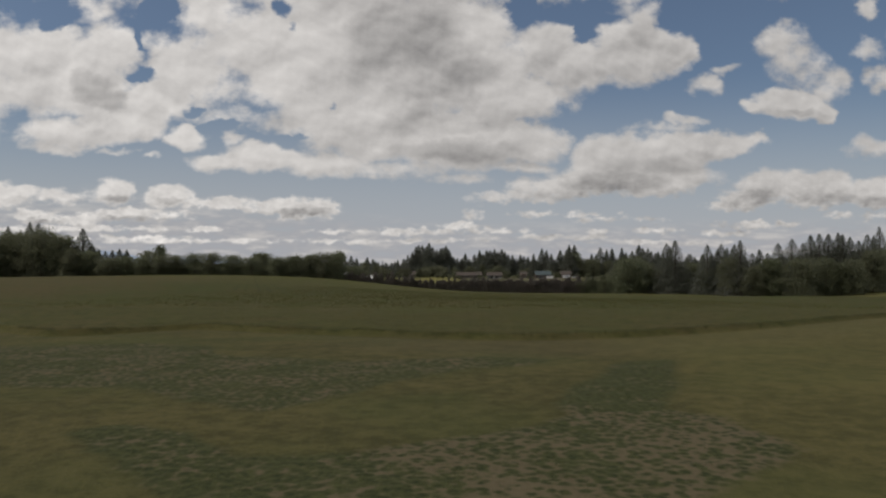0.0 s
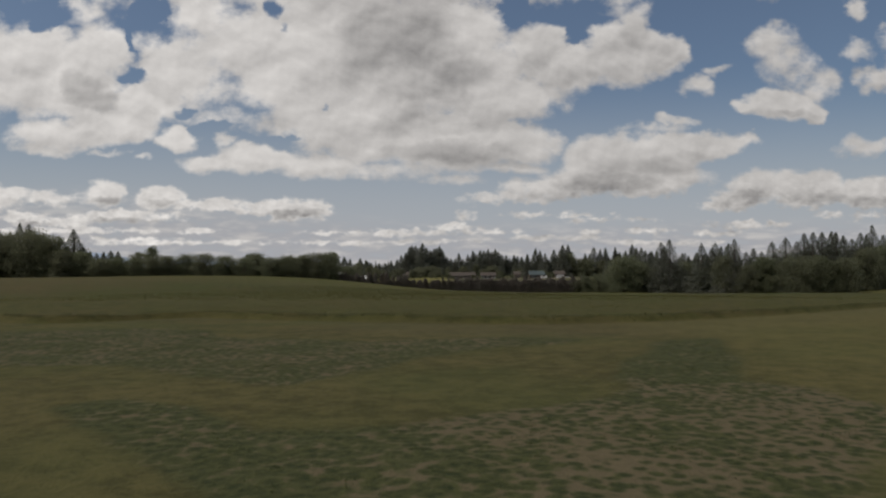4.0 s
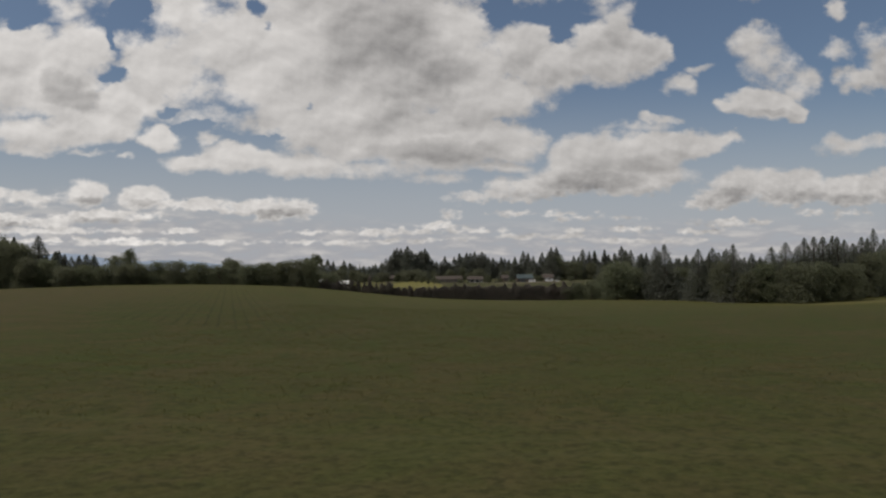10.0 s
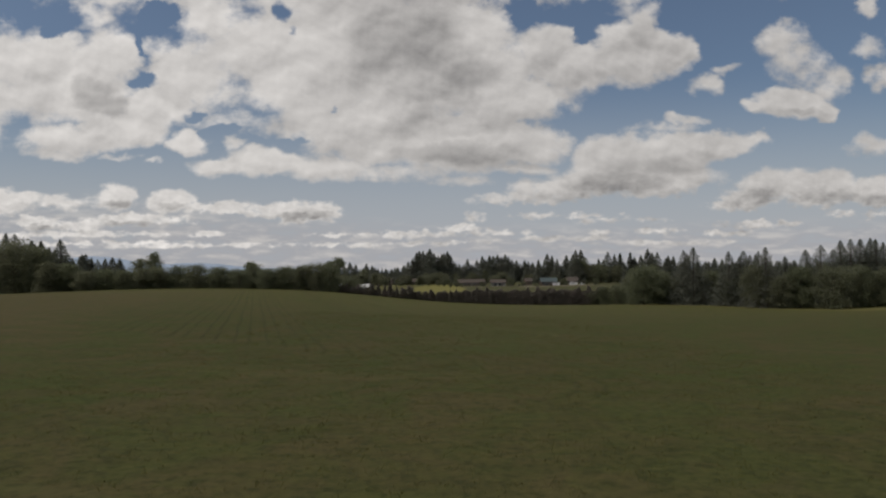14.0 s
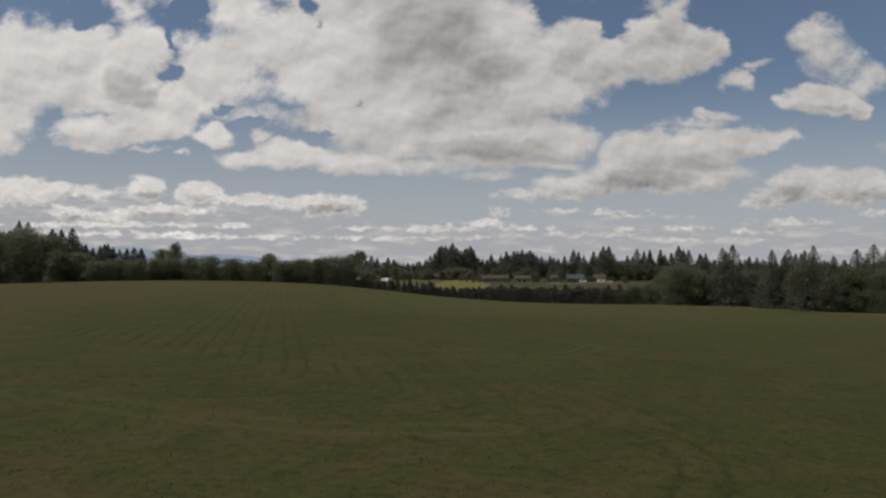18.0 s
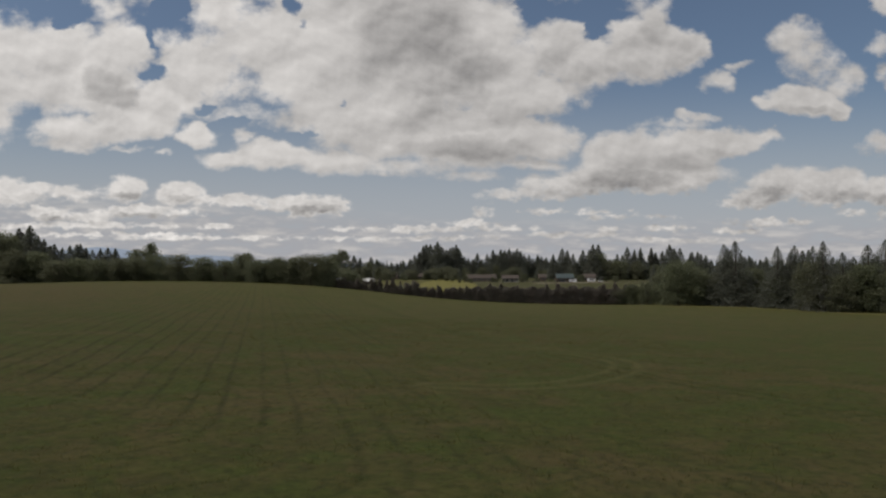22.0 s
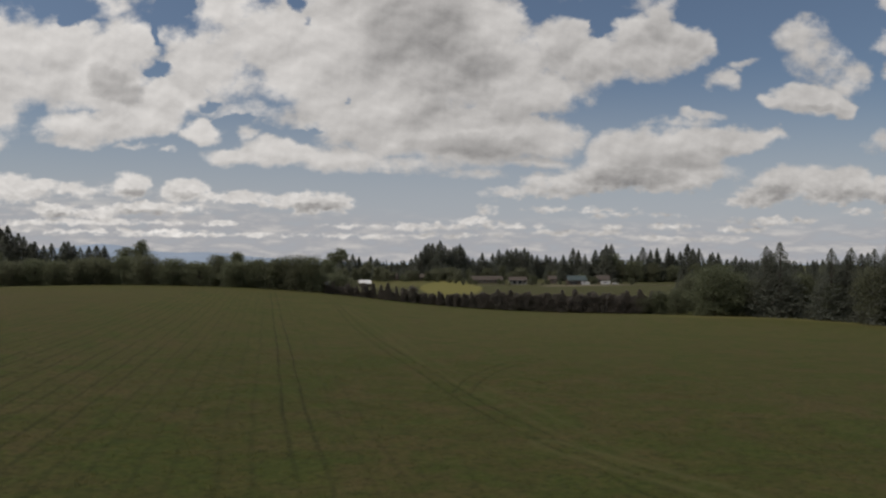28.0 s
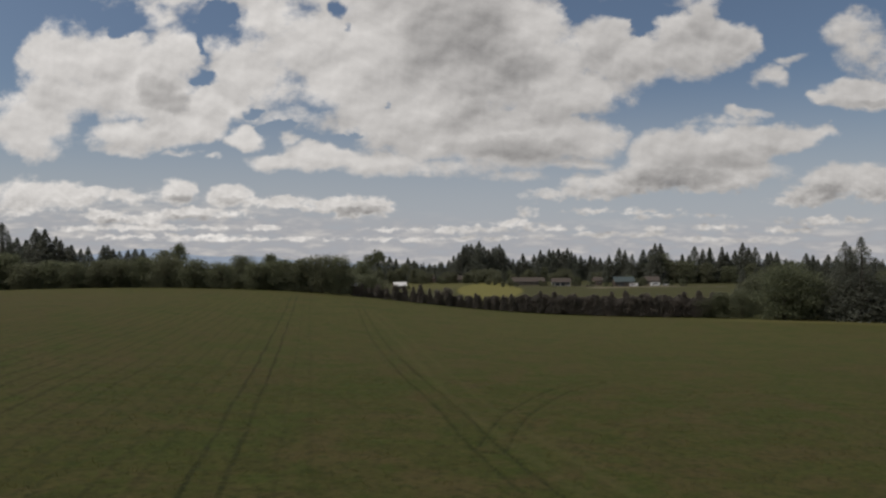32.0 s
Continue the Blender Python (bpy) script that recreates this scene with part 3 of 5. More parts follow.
def field_material():
    m, t, shader = surface("field_grass", 0.95)
    shader.inputs["Specular IOR Level"].default_value = 0.08
    where = here(t)
    wide, mid = grain(t, where, 0.03, 3.0, 0.6, 0.6), grain(t, where, 0.35, 4.0, 0.6)
    fine, blade = grain(t, where, 2.6, 5.0, 0.65), grain(t, where, 14.0, 4.0, 0.7)
    mix = calc(t, "ADD", calc(t, "MULTIPLY", mid, 0.25), calc(t, "MULTIPLY_ADD", fine, 0.45, calc(t, "MULTIPLY", blade, 0.30)))
    tall = blend(t, ramp(t, mix, 0.40, 0.60), (0.035, 0.037, 0.0105), (0.068, 0.067, 0.0195))
    tall = blend(t, ramp(t, wide, 0.46, 0.62, 0.0, 0.6), tall, (0.062, 0.054, 0.021))
    tall = blend(t, calc(t, "MULTIPLY", layer(t, "lush"), 0.7), tall, blend(t, ramp(t, mix, 0.38, 0.62), (0.074, 0.071, 0.022), (0.112, 0.103, 0.034)))
    broad_hue = grain(t, where, 0.12, 5.0, 0.62, 0.8)
    tall = blend(t, ramp(t, broad_hue, 0.50, 0.62, 0.0, 0.6), tall, (0.080, 0.060, 0.027))
    tall = blend(t, ramp(t, broad_hue, 0.48, 0.38, 0.0, 0.65), tall, (0.046, 0.060, 0.0135))
    hue = grain(t, where, 0.5, 5.0, 0.65, 0.5)
    tall = blend(t, ramp(t, hue, 0.50, 0.62, 0.0, 0.5), tall, (0.040, 0.056, 0.0115))
    tall = blend(t, ramp(t, hue, 0.47, 0.36, 0.0, 0.45), tall, (0.068, 0.053, 0.023))
    tall = blend(t, ramp(t, fine, 0.52, 0.68, 0.0, 0.6), tall, (0.025, 0.029, 0.0095))
    tall = blend(t, ramp(t, fine, 0.47, 0.34, 0.0, 0.4), tall, (0.076, 0.080, 0.024))
    tall = blend(t, calc(t, "MULTIPLY", layer(t, "browned"), ramp(t, broad_hue, 0.35, 0.58, 0.35, 0.8)), tall, blend(t, ramp(t, fine, 0.36, 0.62), (0.092, 0.070, 0.033), (0.062, 0.050, 0.021)))
    tall = blend(t, calc(t, "MULTIPLY", layer(t, "hayed"), 0.45), tall, blend(t, ramp(t, fine, 0.36, 0.62), (0.086, 0.075, 0.030), (0.055, 0.051, 0.019)))
    tuft = grain(t, where, 1.9, 4.0, 0.7)
    tall = blend(t, ramp(t, tuft, 0.50, 0.64, 0.0, 0.6), tall, (0.023, 0.028, 0.0095))
    tall = blend(t, ramp(t, tuft, 0.46, 0.34, 0.0, 0.4), tall, (0.086, 0.079, 0.026))
    tall = blend(t, ramp(t, blade, 0.5, 0.75, 0.0, 0.35), tall, (0.020, 0.026, 0.008))
    short = blend(t, ramp(t, mix, 0.41, 0.59), (0.047, 0.044, 0.0165), (0.087, 0.077, 0.030))
    greener = grain(t, where, 0.16, 3.0)
    short = blend(t, ramp(t, greener, 0.42, 0.62, 0.0, 0.4), short, (0.052, 0.063, 0.0205))
    short = blend(t, calc(t, "MULTIPLY", layer(t, "dry"), 0.45), short, blend(t, ramp(t, fine, 0.35, 0.65), (0.068, 0.057, 0.029), (0.092, 0.077, 0.041)))
    tussock = t.nodes.new("ShaderNodeTexVoronoi")
    t.links.new(where, tussock.inputs["Vector"])
    tussock.inputs["Scale"].default_value = 7.0
    worn = grain(t, where, 0.8, 3.0, 0.55)
    open_ground = calc(t, "MULTIPLY_ADD", tussock.outputs["Distance"], 0.55, calc(t, "MULTIPLY", grain(t, where, 5.0, 5.0, 0.7), 0.75))
    open_ground = calc(t, "ADD", open_ground, calc(t, "MULTIPLY_ADD", worn, 0.7, calc(t, "MULTIPLY", layer(t, "soil"), 0.22)))
    soil = ramp(t, open_ground, 1.12, 1.36)
    thin = blend(t, ramp(t, calc(t, "ADD", blade, calc(t, "MULTIPLY", tussock.outputs["Distance"], 0.3)), 0.42, 0.78), (0.024, 0.031, 0.0125), (0.056, 0.059, 0.0235))
    thin = blend(t, soil, thin, blend(t, blade, (0.070, 0.058, 0.033), (0.124, 0.102, 0.060)))
    bare = ramp(t, calc(t, "ADD", calc(t, "MULTIPLY", fine, 0.9), calc(t, "MULTIPLY_ADD", mid, 0.6, layer(t, "patch"))), 0.95, 1.55)
    short = blend(t, calc(t, "MULTIPLY", layer(t, "ripe"), 0.5), short, blend(t, ramp(t, mix, 0.40, 0.60), (0.078, 0.072, 0.025), (0.116, 0.102, 0.037)))
    short = blend(t, bare, short, thin)
    c = blend(t, layer(t, "mown"), tall, short)
    c = blend(t, calc(t, "MULTIPLY", layer(t, "strip"), 0.75), c, (0.125, 0.112, 0.044))
    c = blend(t, calc(t, "MULTIPLY", calc(t, "MULTIPLY", layer(t, "rut"), ramp(t, hue, 0.34, 0.56, 0.4, 1.0)), 0.85), c, (0.017, 0.022, 0.008))
    # straight wheel lines of the crop rows, in pairs
    apart = t.nodes.new("ShaderNodeSeparateXYZ")
    t.links.new(where, apart.inputs[0])
    across = calc(t, "MULTIPLY_ADD", apart.outputs[1], 0.255, apart.outputs[0])
    across = calc(t, "MULTIPLY_ADD", calc(t, "SUBTRACT", grain(t, where, 0.08, 2.0), 0.5), 1.1, across)
    turn = calc(t, "DIVIDE", calc(t, "SUBTRACT", across, 32.29 + 2.15), 4.3)
    lane = calc(t, "MULTIPLY", calc(t, "SUBTRACT", calc(t, "FRACT", turn), 0.5), 4.3)
    off = calc(t, "ABSOLUTE", calc(t, "SUBTRACT", calc(t, "ABSOLUTE", lane), 0.93))
    each = t.nodes.new("ShaderNodeTexWhiteNoise")
    each.noise_dimensions = "1D"
    t.links.new(calc(t, "FLOOR", turn), each.inputs["W"])
    wheel_line = calc(t, "MULTIPLY", ramp(t, off, 0.07, 0.27, 1.0, 0.0), calc(t, "ADD", calc(t, "MULTIPLY_ADD", each.outputs["Value"], 0.40, 0.36), calc(t, "MULTIPLY", calc(t, "COMPARE", turn, -0.5, 0.49), 0.45)))
    wheel_line = calc(t, "MULTIPLY", wheel_line, calc(t, "MULTIPLY", layer(t, "rows"), calc(t, "MULTIPLY", ramp(t, fine, 0.35, 0.58, 0.25, 1.0), ramp(t, hue, 0.36, 0.58, 0.6, 1.0))), clamp=True)
    c = blend(t, calc(t, "MULTIPLY", wheel_line, 1.0, clamp=True), c, (0.017, 0.021, 0.008))
    c = blend(t, calc(t, "MULTIPLY", layer(t, "pale"), 0.65), c, (0.092, 0.088, 0.036))
    meadow = blend(t, mid, (0.050, 0.052, 0.022), (0.074, 0.070, 0.030))
    meadow = blend(t, layer(t, "hay"), meadow, (0.150, 0.138, 0.044))
    meadow = blend(t, layer(t, "gravel"), meadow, (0.26, 0.22, 0.17))
    c = blend(t, layer(t, "meadow"), c, meadow)
    t.links.new(c, shader.inputs["Base Color"])
    bumped(t, shader, calc(t, "ADD", fine, blade), 0.07, 0.55)
    return m


me.materials.append(field_material())
ground = tagged(new("ground", me), "mown turf and tall hay field falling to a hedge", "ground", kind="structure")


# ---- trees ----
def part(name, data, material, parent=None, label=""):
    """One mesh object, from a bmesh or from (points, faces), under a thing or a part."""
    me = bpy.data.meshes.new(name)
    if isinstance(data, bmesh.types.BMesh):
        data.to_mesh(me)
        data.free()
    else:
        me.from_pydata(data[0], [], data[1])
        me.update()
    me.materials.append(material)
    ob = new(name, me)
    ob.parent = parent
    return tagged(ob, label)


def tube(path, radii, sides=6):
    pts, faces = [], []
    for n, (p, r) in enumerate(zip(path, radii)):
        a = Vector(path[min(n + 1, len(path) - 1)]) - Vector(path[max(n - 1, 0)])
        q = a.to_track_quat("Z", "Y")
        for k in range(sides):
            w = 2 * math.pi * k / sides
            pts.append(tuple(Vector(p) + q @ Vector((r * math.cos(w), r * math.sin(w), 0))))
        if n:
            o = (n - 1) * sides
            faces += [(o + k, o + (k + 1) % sides, o + sides + (k + 1) % sides, o + sides + k) for k in range(sides)]
    return pts, faces


def merged(*pieces):
    pts, faces = [], []
    for p, f in pieces:
        o = len(pts)
        pts += list(p)
        faces += [tuple(i + o for i in g) for g in f]
    return pts, faces


def leaf_cards(centres, sizes, rng, flat=0.0):
    """Small bent leaves or sprays: two triangles each, at random turns."""
    n = len(centres)
    a = rng.normal(size=(n, 3))
    a[:, 2] *= 1 - flat
    a /= np.linalg.norm(a, axis=1)[:, None]
    b = np.cross(a, rng.normal(size=(n, 3)))
    b /= np.linalg.norm(b, axis=1)[:, None] + 1e-9
    s = np.asarray(sizes)[:, None]
    c = np.asarray(centres)
    lift = np.cross(a, b) * s * 0.25
    pts = np.stack([c - a * s, c - b * s * 0.7 + lift, c + a * s, c + b * s * 0.7 + lift], 1).reshape(-1, 3)
    i = np.arange(n) * 4
    faces = np.concatenate([np.stack([i, i + 1, i + 2], 1), np.stack([i, i + 2, i + 3], 1)])
    return pts.tolist(), faces.tolist()


def fir(seed, slim=1.0, gappy=0.0, whorls=50):
    """A fir one metre tall, to be scaled: whorls of drooping boughs hung with needle sprays."""
    rng = np.random.default_rng(seed)
    tree = new("fir_tree")
    part("trunk", tube([(0, 0, -0.02), (0.004, 0, 0.35), (-0.003, 0.002, 0.7), (0, 0, 0.985)], [0.018, 0.014, 0.008, 0.001], 7), BARK, tree)
    boughs = []
    n = whorls * 110
    h = 0.04 + 0.95 * rng.random(n) ** 1.05
    w = rng.uniform(0, 2 * math.pi, n)
    a, b, c = rng.uniform(0, 6.28, 3)
    # boughs reach out unevenly, in tiers and in sectors
    uneven = 1 + 0.13 * np.sin(3 * w + 17 * h + a) + 0.13 * np.sin(5 * w - 29 * h + b) + 0.13 * np.sin(61 * h + 2 * w + c) - gappy * (np.sin(2 * w + 23 * h + c) > 0.6)
    reach = slim * (0.26 * (1 - h) ** 0.90 + 0.003) * uneven
    out = reach * (0.30 + 0.72 * np.sqrt(rng.random(n)))
    centres = np.c_[out * np.cos(w), out * np.sin(w), h - 0.24 * out + rng.normal(size=n) * 0.004]
    sizes = rng.uniform(0.009, 0.016, n) * 44 / whorls * (0.34 + 0.95 * (1 - h))
    for k in range(whorls * 2):
        hb, wb = 0.05 + 0.9 * k / (whorls * 2), 2.4 * k
        r = slim * 0.24 * (1 - hb) ** 0.90
        boughs.append(tube([(0, 0, hb), (0.6 * r * math.cos(wb), 0.6 * r * math.sin(wb), hb - 0.1 * r), (r * math.cos(wb), r * math.sin(wb), hb - 0.25 * r)], [0.003, 0.002, 0.0006], 3))
    tagged(part("branch", merged(*boughs), BARK, tree), kind="stuff")
    part("crown", leaf_cards(centres, sizes, rng, 0.5), FIR, tree)
    return tree


def broadleaf(seed, wide=1.0, low=0.12, material=None, name="broadleaf_tree", lobes=28, cards=160, cone=False, leaf=1.0):
    """A broad tree one metre tall: a short trunk, limbs, and a crown of leaf clumps with gaps."""
    rng = np.random.default_rng(seed)
    tree = new(name)
    part("trunk", tube([(0, 0, -0.02), (0.006, 0.004, 0.2), (0.0, 0.01, 0.5)], [0.026, 0.02, 0.012], 7), BARK, tree)
    limbs, centres, sizes = [], [], []
    for k in range(lobes):
        h = low + (0.92 - low) * (k + 0.5) / lobes
        ring = 0.30 * wide * math.sqrt(max(0.06, 1 - ((h - 0.42) / 0.56) ** 2))
        if cone:
            ring = 0.30 * wide * (1 - h) ** 0.7
        w, r = k * 2.4 + rng.uniform(-0.5, 0.5), ring * rng.uniform(0.35, 0.8)
        c = np.array([r * math.cos(w), r * math.sin(w), h])
        size = np.array([0.17 * wide, 0.17 * wide, 0.13]) * rng.uniform(0.75, 1.15) * ((1.15 - 0.8 * h) if cone else 1)
        limbs.append(tube([(0, 0.005, min(0.5, 0.15 + 0.4 * h)), tuple(c * 0.55 + np.array([0, 0, h * 0.35])), tuple(c)], [0.009, 0.006, 0.002], 4))
        d = rng.normal(size=(cards, 3))
        d /= np.linalg.norm(d, axis=1)[:, None]
        d *= rng.uniform(0.35, 1.05, (cards, 1))
        spots = c + d * size
        spots = spots[spots[:, 2] > 0.03]
        centres.append(spots)
        sizes.append(rng.uniform(0.013, 0.026, len(spots)) * leaf)
    tagged(part("limb", merged(*limbs), BARK, tree), kind="stuff")
    part("crown", leaf_cards(np.concatenate(centres), np.concatenate(sizes), rng), material or BROAD, tree)
    return tree


def planted(proto, x, y, height, girth=1.0, turn=None, label="", group="", sink=0.1):
    turn = random.uniform(0, 360) if turn is None else turn
    made = copy_thing(proto, pose(x, y, z_at(x, y) - sink, random.uniform(-1.5, 1.5), random.uniform(-1.5, 1.5), turn) @ Matrix.Diagonal((height * girth, height * girth, height, 1)))
    return tagged(made, label, "tree", group)


FIRS = [fir(s, slim, gap) for s, slim, gap in ((1, 1.0, 0.05), (2, 0.85, 0.08), (3, 1.2, 0.06), (4, 0.75, 0.14), (5, 1.05, 0.10))]
BROADS = [broadleaf(s, w, low, None, "broadleaf_tree", 34, 230, False, 0.8) for s, w, low in ((11, 1.0, 0.03), (12, 1.25, 0.03), (13, 0.8, 0.04), (14, 1.5, 0.02))]
FAR_FIRS = [fir(s, slim, gap, 24) for s, slim, gap in ((31, 1.0, 0.05), (32, 0.8, 0.15), (33, 1.25, 0.1), (34, 0.65, 0.3), (35, 0.9, 0.2))]
FAR_BROADS = [broadleaf(s, w, low, None, "broadleaf_tree", 22, 110, False, 1.35) for s, w, low in ((41, 1.0, 0.10), (42, 1.25, 0.08), (43, 0.8, 0.10), (44, 1.5, 0.06))]
SHRUBS = [broadleaf(s, w, 0.02, HEDGE, "hedge_shrub", 22, 110, cone, 1.25) for s, w, cone in ((21, 0.62, True), (22, 0.75, False), (23, 0.7, True))]


def rows_of(protos, label, group, fuller=1.0):
    def plant(*rows):
        for kind, x, y, height, girth in rows:
            planted(protos[kind % len(protos)], x, y, height, girth * fuller, label=label, group=group)
    return plant


wood_edge = rows_of(BROADS, "dense green broadleaf tree at the edge of the wood", "trees along the wood")
wood_fir = rows_of(FIRS, "tall dark green fir rising above the wood", "firs in the wood", 1.55)
far_fir = rows_of(FAR_FIRS, "distant dark fir beyond the meadows", "distant firs", 1.5)
west_edge = rows_of(BROADS, "leafy green broadleaf tree beside the hay field", "trees along the field")
far_broad = rows_of(FAR_BROADS, "distant round broadleaf tree near the houses", "distant broadleaf trees")
hedge_row = rows_of(SHRUBS, "dark brownish shrub in the hedge below the field", "hedge shrubs", 0.8)

# broad trees along the front of the eastern wood: kind, east, ahead, height, girth
wood_edge(
    (0, 91.8, 412, 8.2, 2.06),
    (2, 96.7, 408, 10.2, 1.83),
    (3, 103.0, 404, 11.6, 1.11),
    (1, 114.1, 392, 21.4, 1.4),
    (0, 124.9, 400, 18.3, 1.33),
    (0, 133.8, 396, 14.5, 1.27),
    (2, 142.5, 392, 16.6, 1.29),
    (0, 152.8, 396.0, 18.3, 1.14),
    (2, 152.9, 372, 14.4, 1.62),
    (0, 156.0, 352, 20.4, 1.13),
    (0, 161.8, 342, 15.5, 1.28),
    (2, 170.2, 340, 19.5, 1.39),
    (1, 179.5, 330, 19.3, 1.33),
    (0, 192.7, 332, 19.1, 1.09),
    (2, 199.1, 330, 16.6, 1.13),
    (0, 206.0, 330, 17.8, 1.12),
)
wood_edge(
    (0, 229.0, 352, 22.7, 1.16),
    (1, 246.5, 366, 23.8, 0.92),
    (1, 262.5, 372, 23.1, 1.13),
    (0, 281.0, 380, 23.7, 1.36),
    (1, 304.9, 390, 23.6, 1.33),
)
# firs that stand above them
wood_fir(
    (1, 137.7, 392.0, 27.7, 1.0),
    (0, 139.3, 388.0, 30.9, 1.05),
    (1, 162.7, 430.0, 24.3, 1.0),
    (3, 166.9, 430.0, 22.6, 1.0),
    (1, 162.7, 395.0, 23.7, 1.0),
    (2, 158.2, 372.0, 28.3, 0.95),
    (0, 166.2, 385.0, 25.6, 0.9),
    (1, 163.6, 370.0, 26.3, 1.0),
    (4, 159.4, 350.0, 29.1, 1.0),
    (0, 175.8, 372.0, 23.1, 1.1),
    (1, 178.5, 368.0, 25.0, 1.2),
    (0, 180.3, 365.0, 22.9, 1.2),
    (0, 184.5, 360.0, 27.9, 1.2),
    (2, 189.7, 358.0, 29.9, 1.1),
    (2, 194.5, 356.0, 27.5, 1.0),
    (1, 201.3, 360.0, 31.9, 1.2),
)
wood_fir(
    (0, 202.9, 356.0, 32.1, 1.1),
    (1, 209.4, 358.0, 32.0, 1.3),
    (1, 215.7, 360.0, 32.5, 1.1),
    (3, 215.6, 356.0, 31.6, 1.2),
    (1, 224.7, 362.0, 30.2, 1.2),
    (0, 232.7, 368.0, 28.4, 1.2),
    (0, 239.1, 372.0, 31.7, 1.1),
    (1, 247.4, 378.0, 31.0, 1.1),
    (4, 246.7, 372.0, 35.7, 0.8),
    (1, 260.4, 384.0, 30.3, 1.2),
    (0, 269.1, 390.0, 30.9, 1.2),
    (0, 280.7, 396.0, 32.0, 1.2),
    (1, 291.3, 400.0, 31.2, 1.2),
    (0, 303.5, 405.0, 32.6, 1.2),
    (2, 317.7, 410.0, 32.1, 1.1),
    (1, 139.1, 430.0, 26.1, 1.1),
)
wood_fir(
    (3, 142.0, 430.0, 25.2, 1.2),
    (2, 135.6, 392.0, 29.5, 0.85),
    (0, 155.9, 410.0, 23.9, 1.2),
    (1, 161.7, 405.0, 23.9, 1.2),
    (0, 151.3, 372.0, 27.9, 1.0),
    (1, 155.5, 370.0, 25.7, 1.0),
    (1, 159.8, 366.0, 25.9, 1.1),
    (4, 161.8, 362.0, 27.5, 1.0),
    (0, 164.2, 360.0, 25.3, 1.1),
)
# firs behind the houses
far_fir(
    (1, 109.0, 716.5, 24.0, 1.1),
    (0, 118.9, 726.3, 29.7, 1.0),
    (1, 123.2, 721.9, 27.7, 1.1),
    (2, 124.6, 702.1, 24.2, 0.8),
    (1, 133.9, 704.8, 27.8, 1.3),
    (0, 145.7, 725.4, 28.5, 1.1),
    (0, 141.8, 694.2, 32.6, 0.9),
    (1, 153.2, 723.6, 33.2, 1.2),
    (1, 171.2, 722.7, 24.0, 1.1),
    (1, 171.9, 710.8, 22.9, 1.1),
    (2, 175.2, 704.9, 30.3, 0.9),
    (1, 181.7, 704.0, 27.9, 1.0),
    (3, 187.8, 703.2, 29.2, 1.2),
    (3, 199.1, 710.0, 29.7, 1.2),
    (1, 204.3, 712.2, 25.0, 1.2),
    (0, 210.4, 713.9, 26.4, 1.0),
)
far_fir(
    (4, 222.7, 729.8, 33.2, 1.1),
    (0, 225.5, 722.5, 29.2, 1.0),
    (2, 229.1, 716.4, 29.1, 0.9),
    (3, 243.0, 729.6, 24.4, 1.2),
    (1, 235.0, 701.8, 25.5, 1.1),
    (1, 238.6, 699.8, 25.5, 1.0),
    (0, 252.5, 716.1, 19.6, 1.2),
    (2, 249.4, 695.6, 18.1, 1.0),
    (0, 261.1, 695.3, 19.4, 1.2),
    (1, 277.0, 712.5, 17.5, 1.2),
    (0, 283.9, 710.8, 22.5, 1.2),
    (1, 298.6, 727.0, 21.6, 1.2),
)
# the tall clump of firs past the meadow
far_fir(
    (0, -43.3, 805.7, 16.0, 1.2),
    (1, -36.4, 800.6, 18.1, 1.4),
    (0, -29.2, 799.9, 20.3, 1.3),
    (2, -24.3, 788.9, 24.6, 0.9),
    (0, -19.1, 778.5, 27.6, 1.0),
    (1, -14.5, 786.5, 34.2, 1.2),
    (1, -11.2, 808.4, 36.2, 1.3),
    (0, -7.0, 786.8, 35.6, 1.1),
    (2, -2.8, 794.3, 34.8, 0.8),
    (1, 0.5, 778.2, 38.1, 1.2),
    (0, 4.8, 814.5, 33.6, 1.1),
    (1, 8.5, 784.8, 30.2, 1.3),
    (0, 12.8, 789.8, 31.8, 1.1),
    (1, 16.5, 816.7, 33.5, 1.2),
    (1, 19.5, 800.4, 35.2, 1.3),
    (0, 23.2, 815.3, 31.1, 1.1),
)
far_fir(
    (2, 28.4, 806.1, 22.1, 0.9),
    (1, 32.9, 810.6, 21.0, 1.3),
    (0, 35.9, 782.0, 19.8, 1.2),
)
# firs above the long roofs
far_fir(
    (4, 41.2, 791.5, 26.2, 1.1),
    (0, 46.5, 790.3, 19.7, 1.2),
    (4, 52.8, 803.4, 25.2, 1.1),
    (1, 57.8, 785.0, 29.2, 1.2),
    (0, 62.2, 793.5, 25.0, 1.1),
    (1, 64.7, 774.1, 29.5, 1.3),
    (0, 70.1, 786.0, 29.1, 1.1),
    (1, 74.0, 783.6, 30.6, 1.3),
    (0, 77.5, 777.4, 27.9, 1.1),
    (1, 84.0, 801.4, 30.9, 1.2),
    (1, 85.8, 785.7, 27.9, 1.3),
    (0, 92.9, 807.2, 24.8, 1.1),
    (1, 96.3, 793.2, 23.6, 1.4),
    (2, 100.6, 793.8, 20.3, 0.9),
    (1, 105.6, 795.0, 24.1, 1.3),
    (1, 110.1, 796.4, 22.4, 1.2),
)
far_fir(
    (0, 111.7, 777.4, 21.3, 1.2),
    (2, 117.6, 787.9, 19.1, 0.9),
)
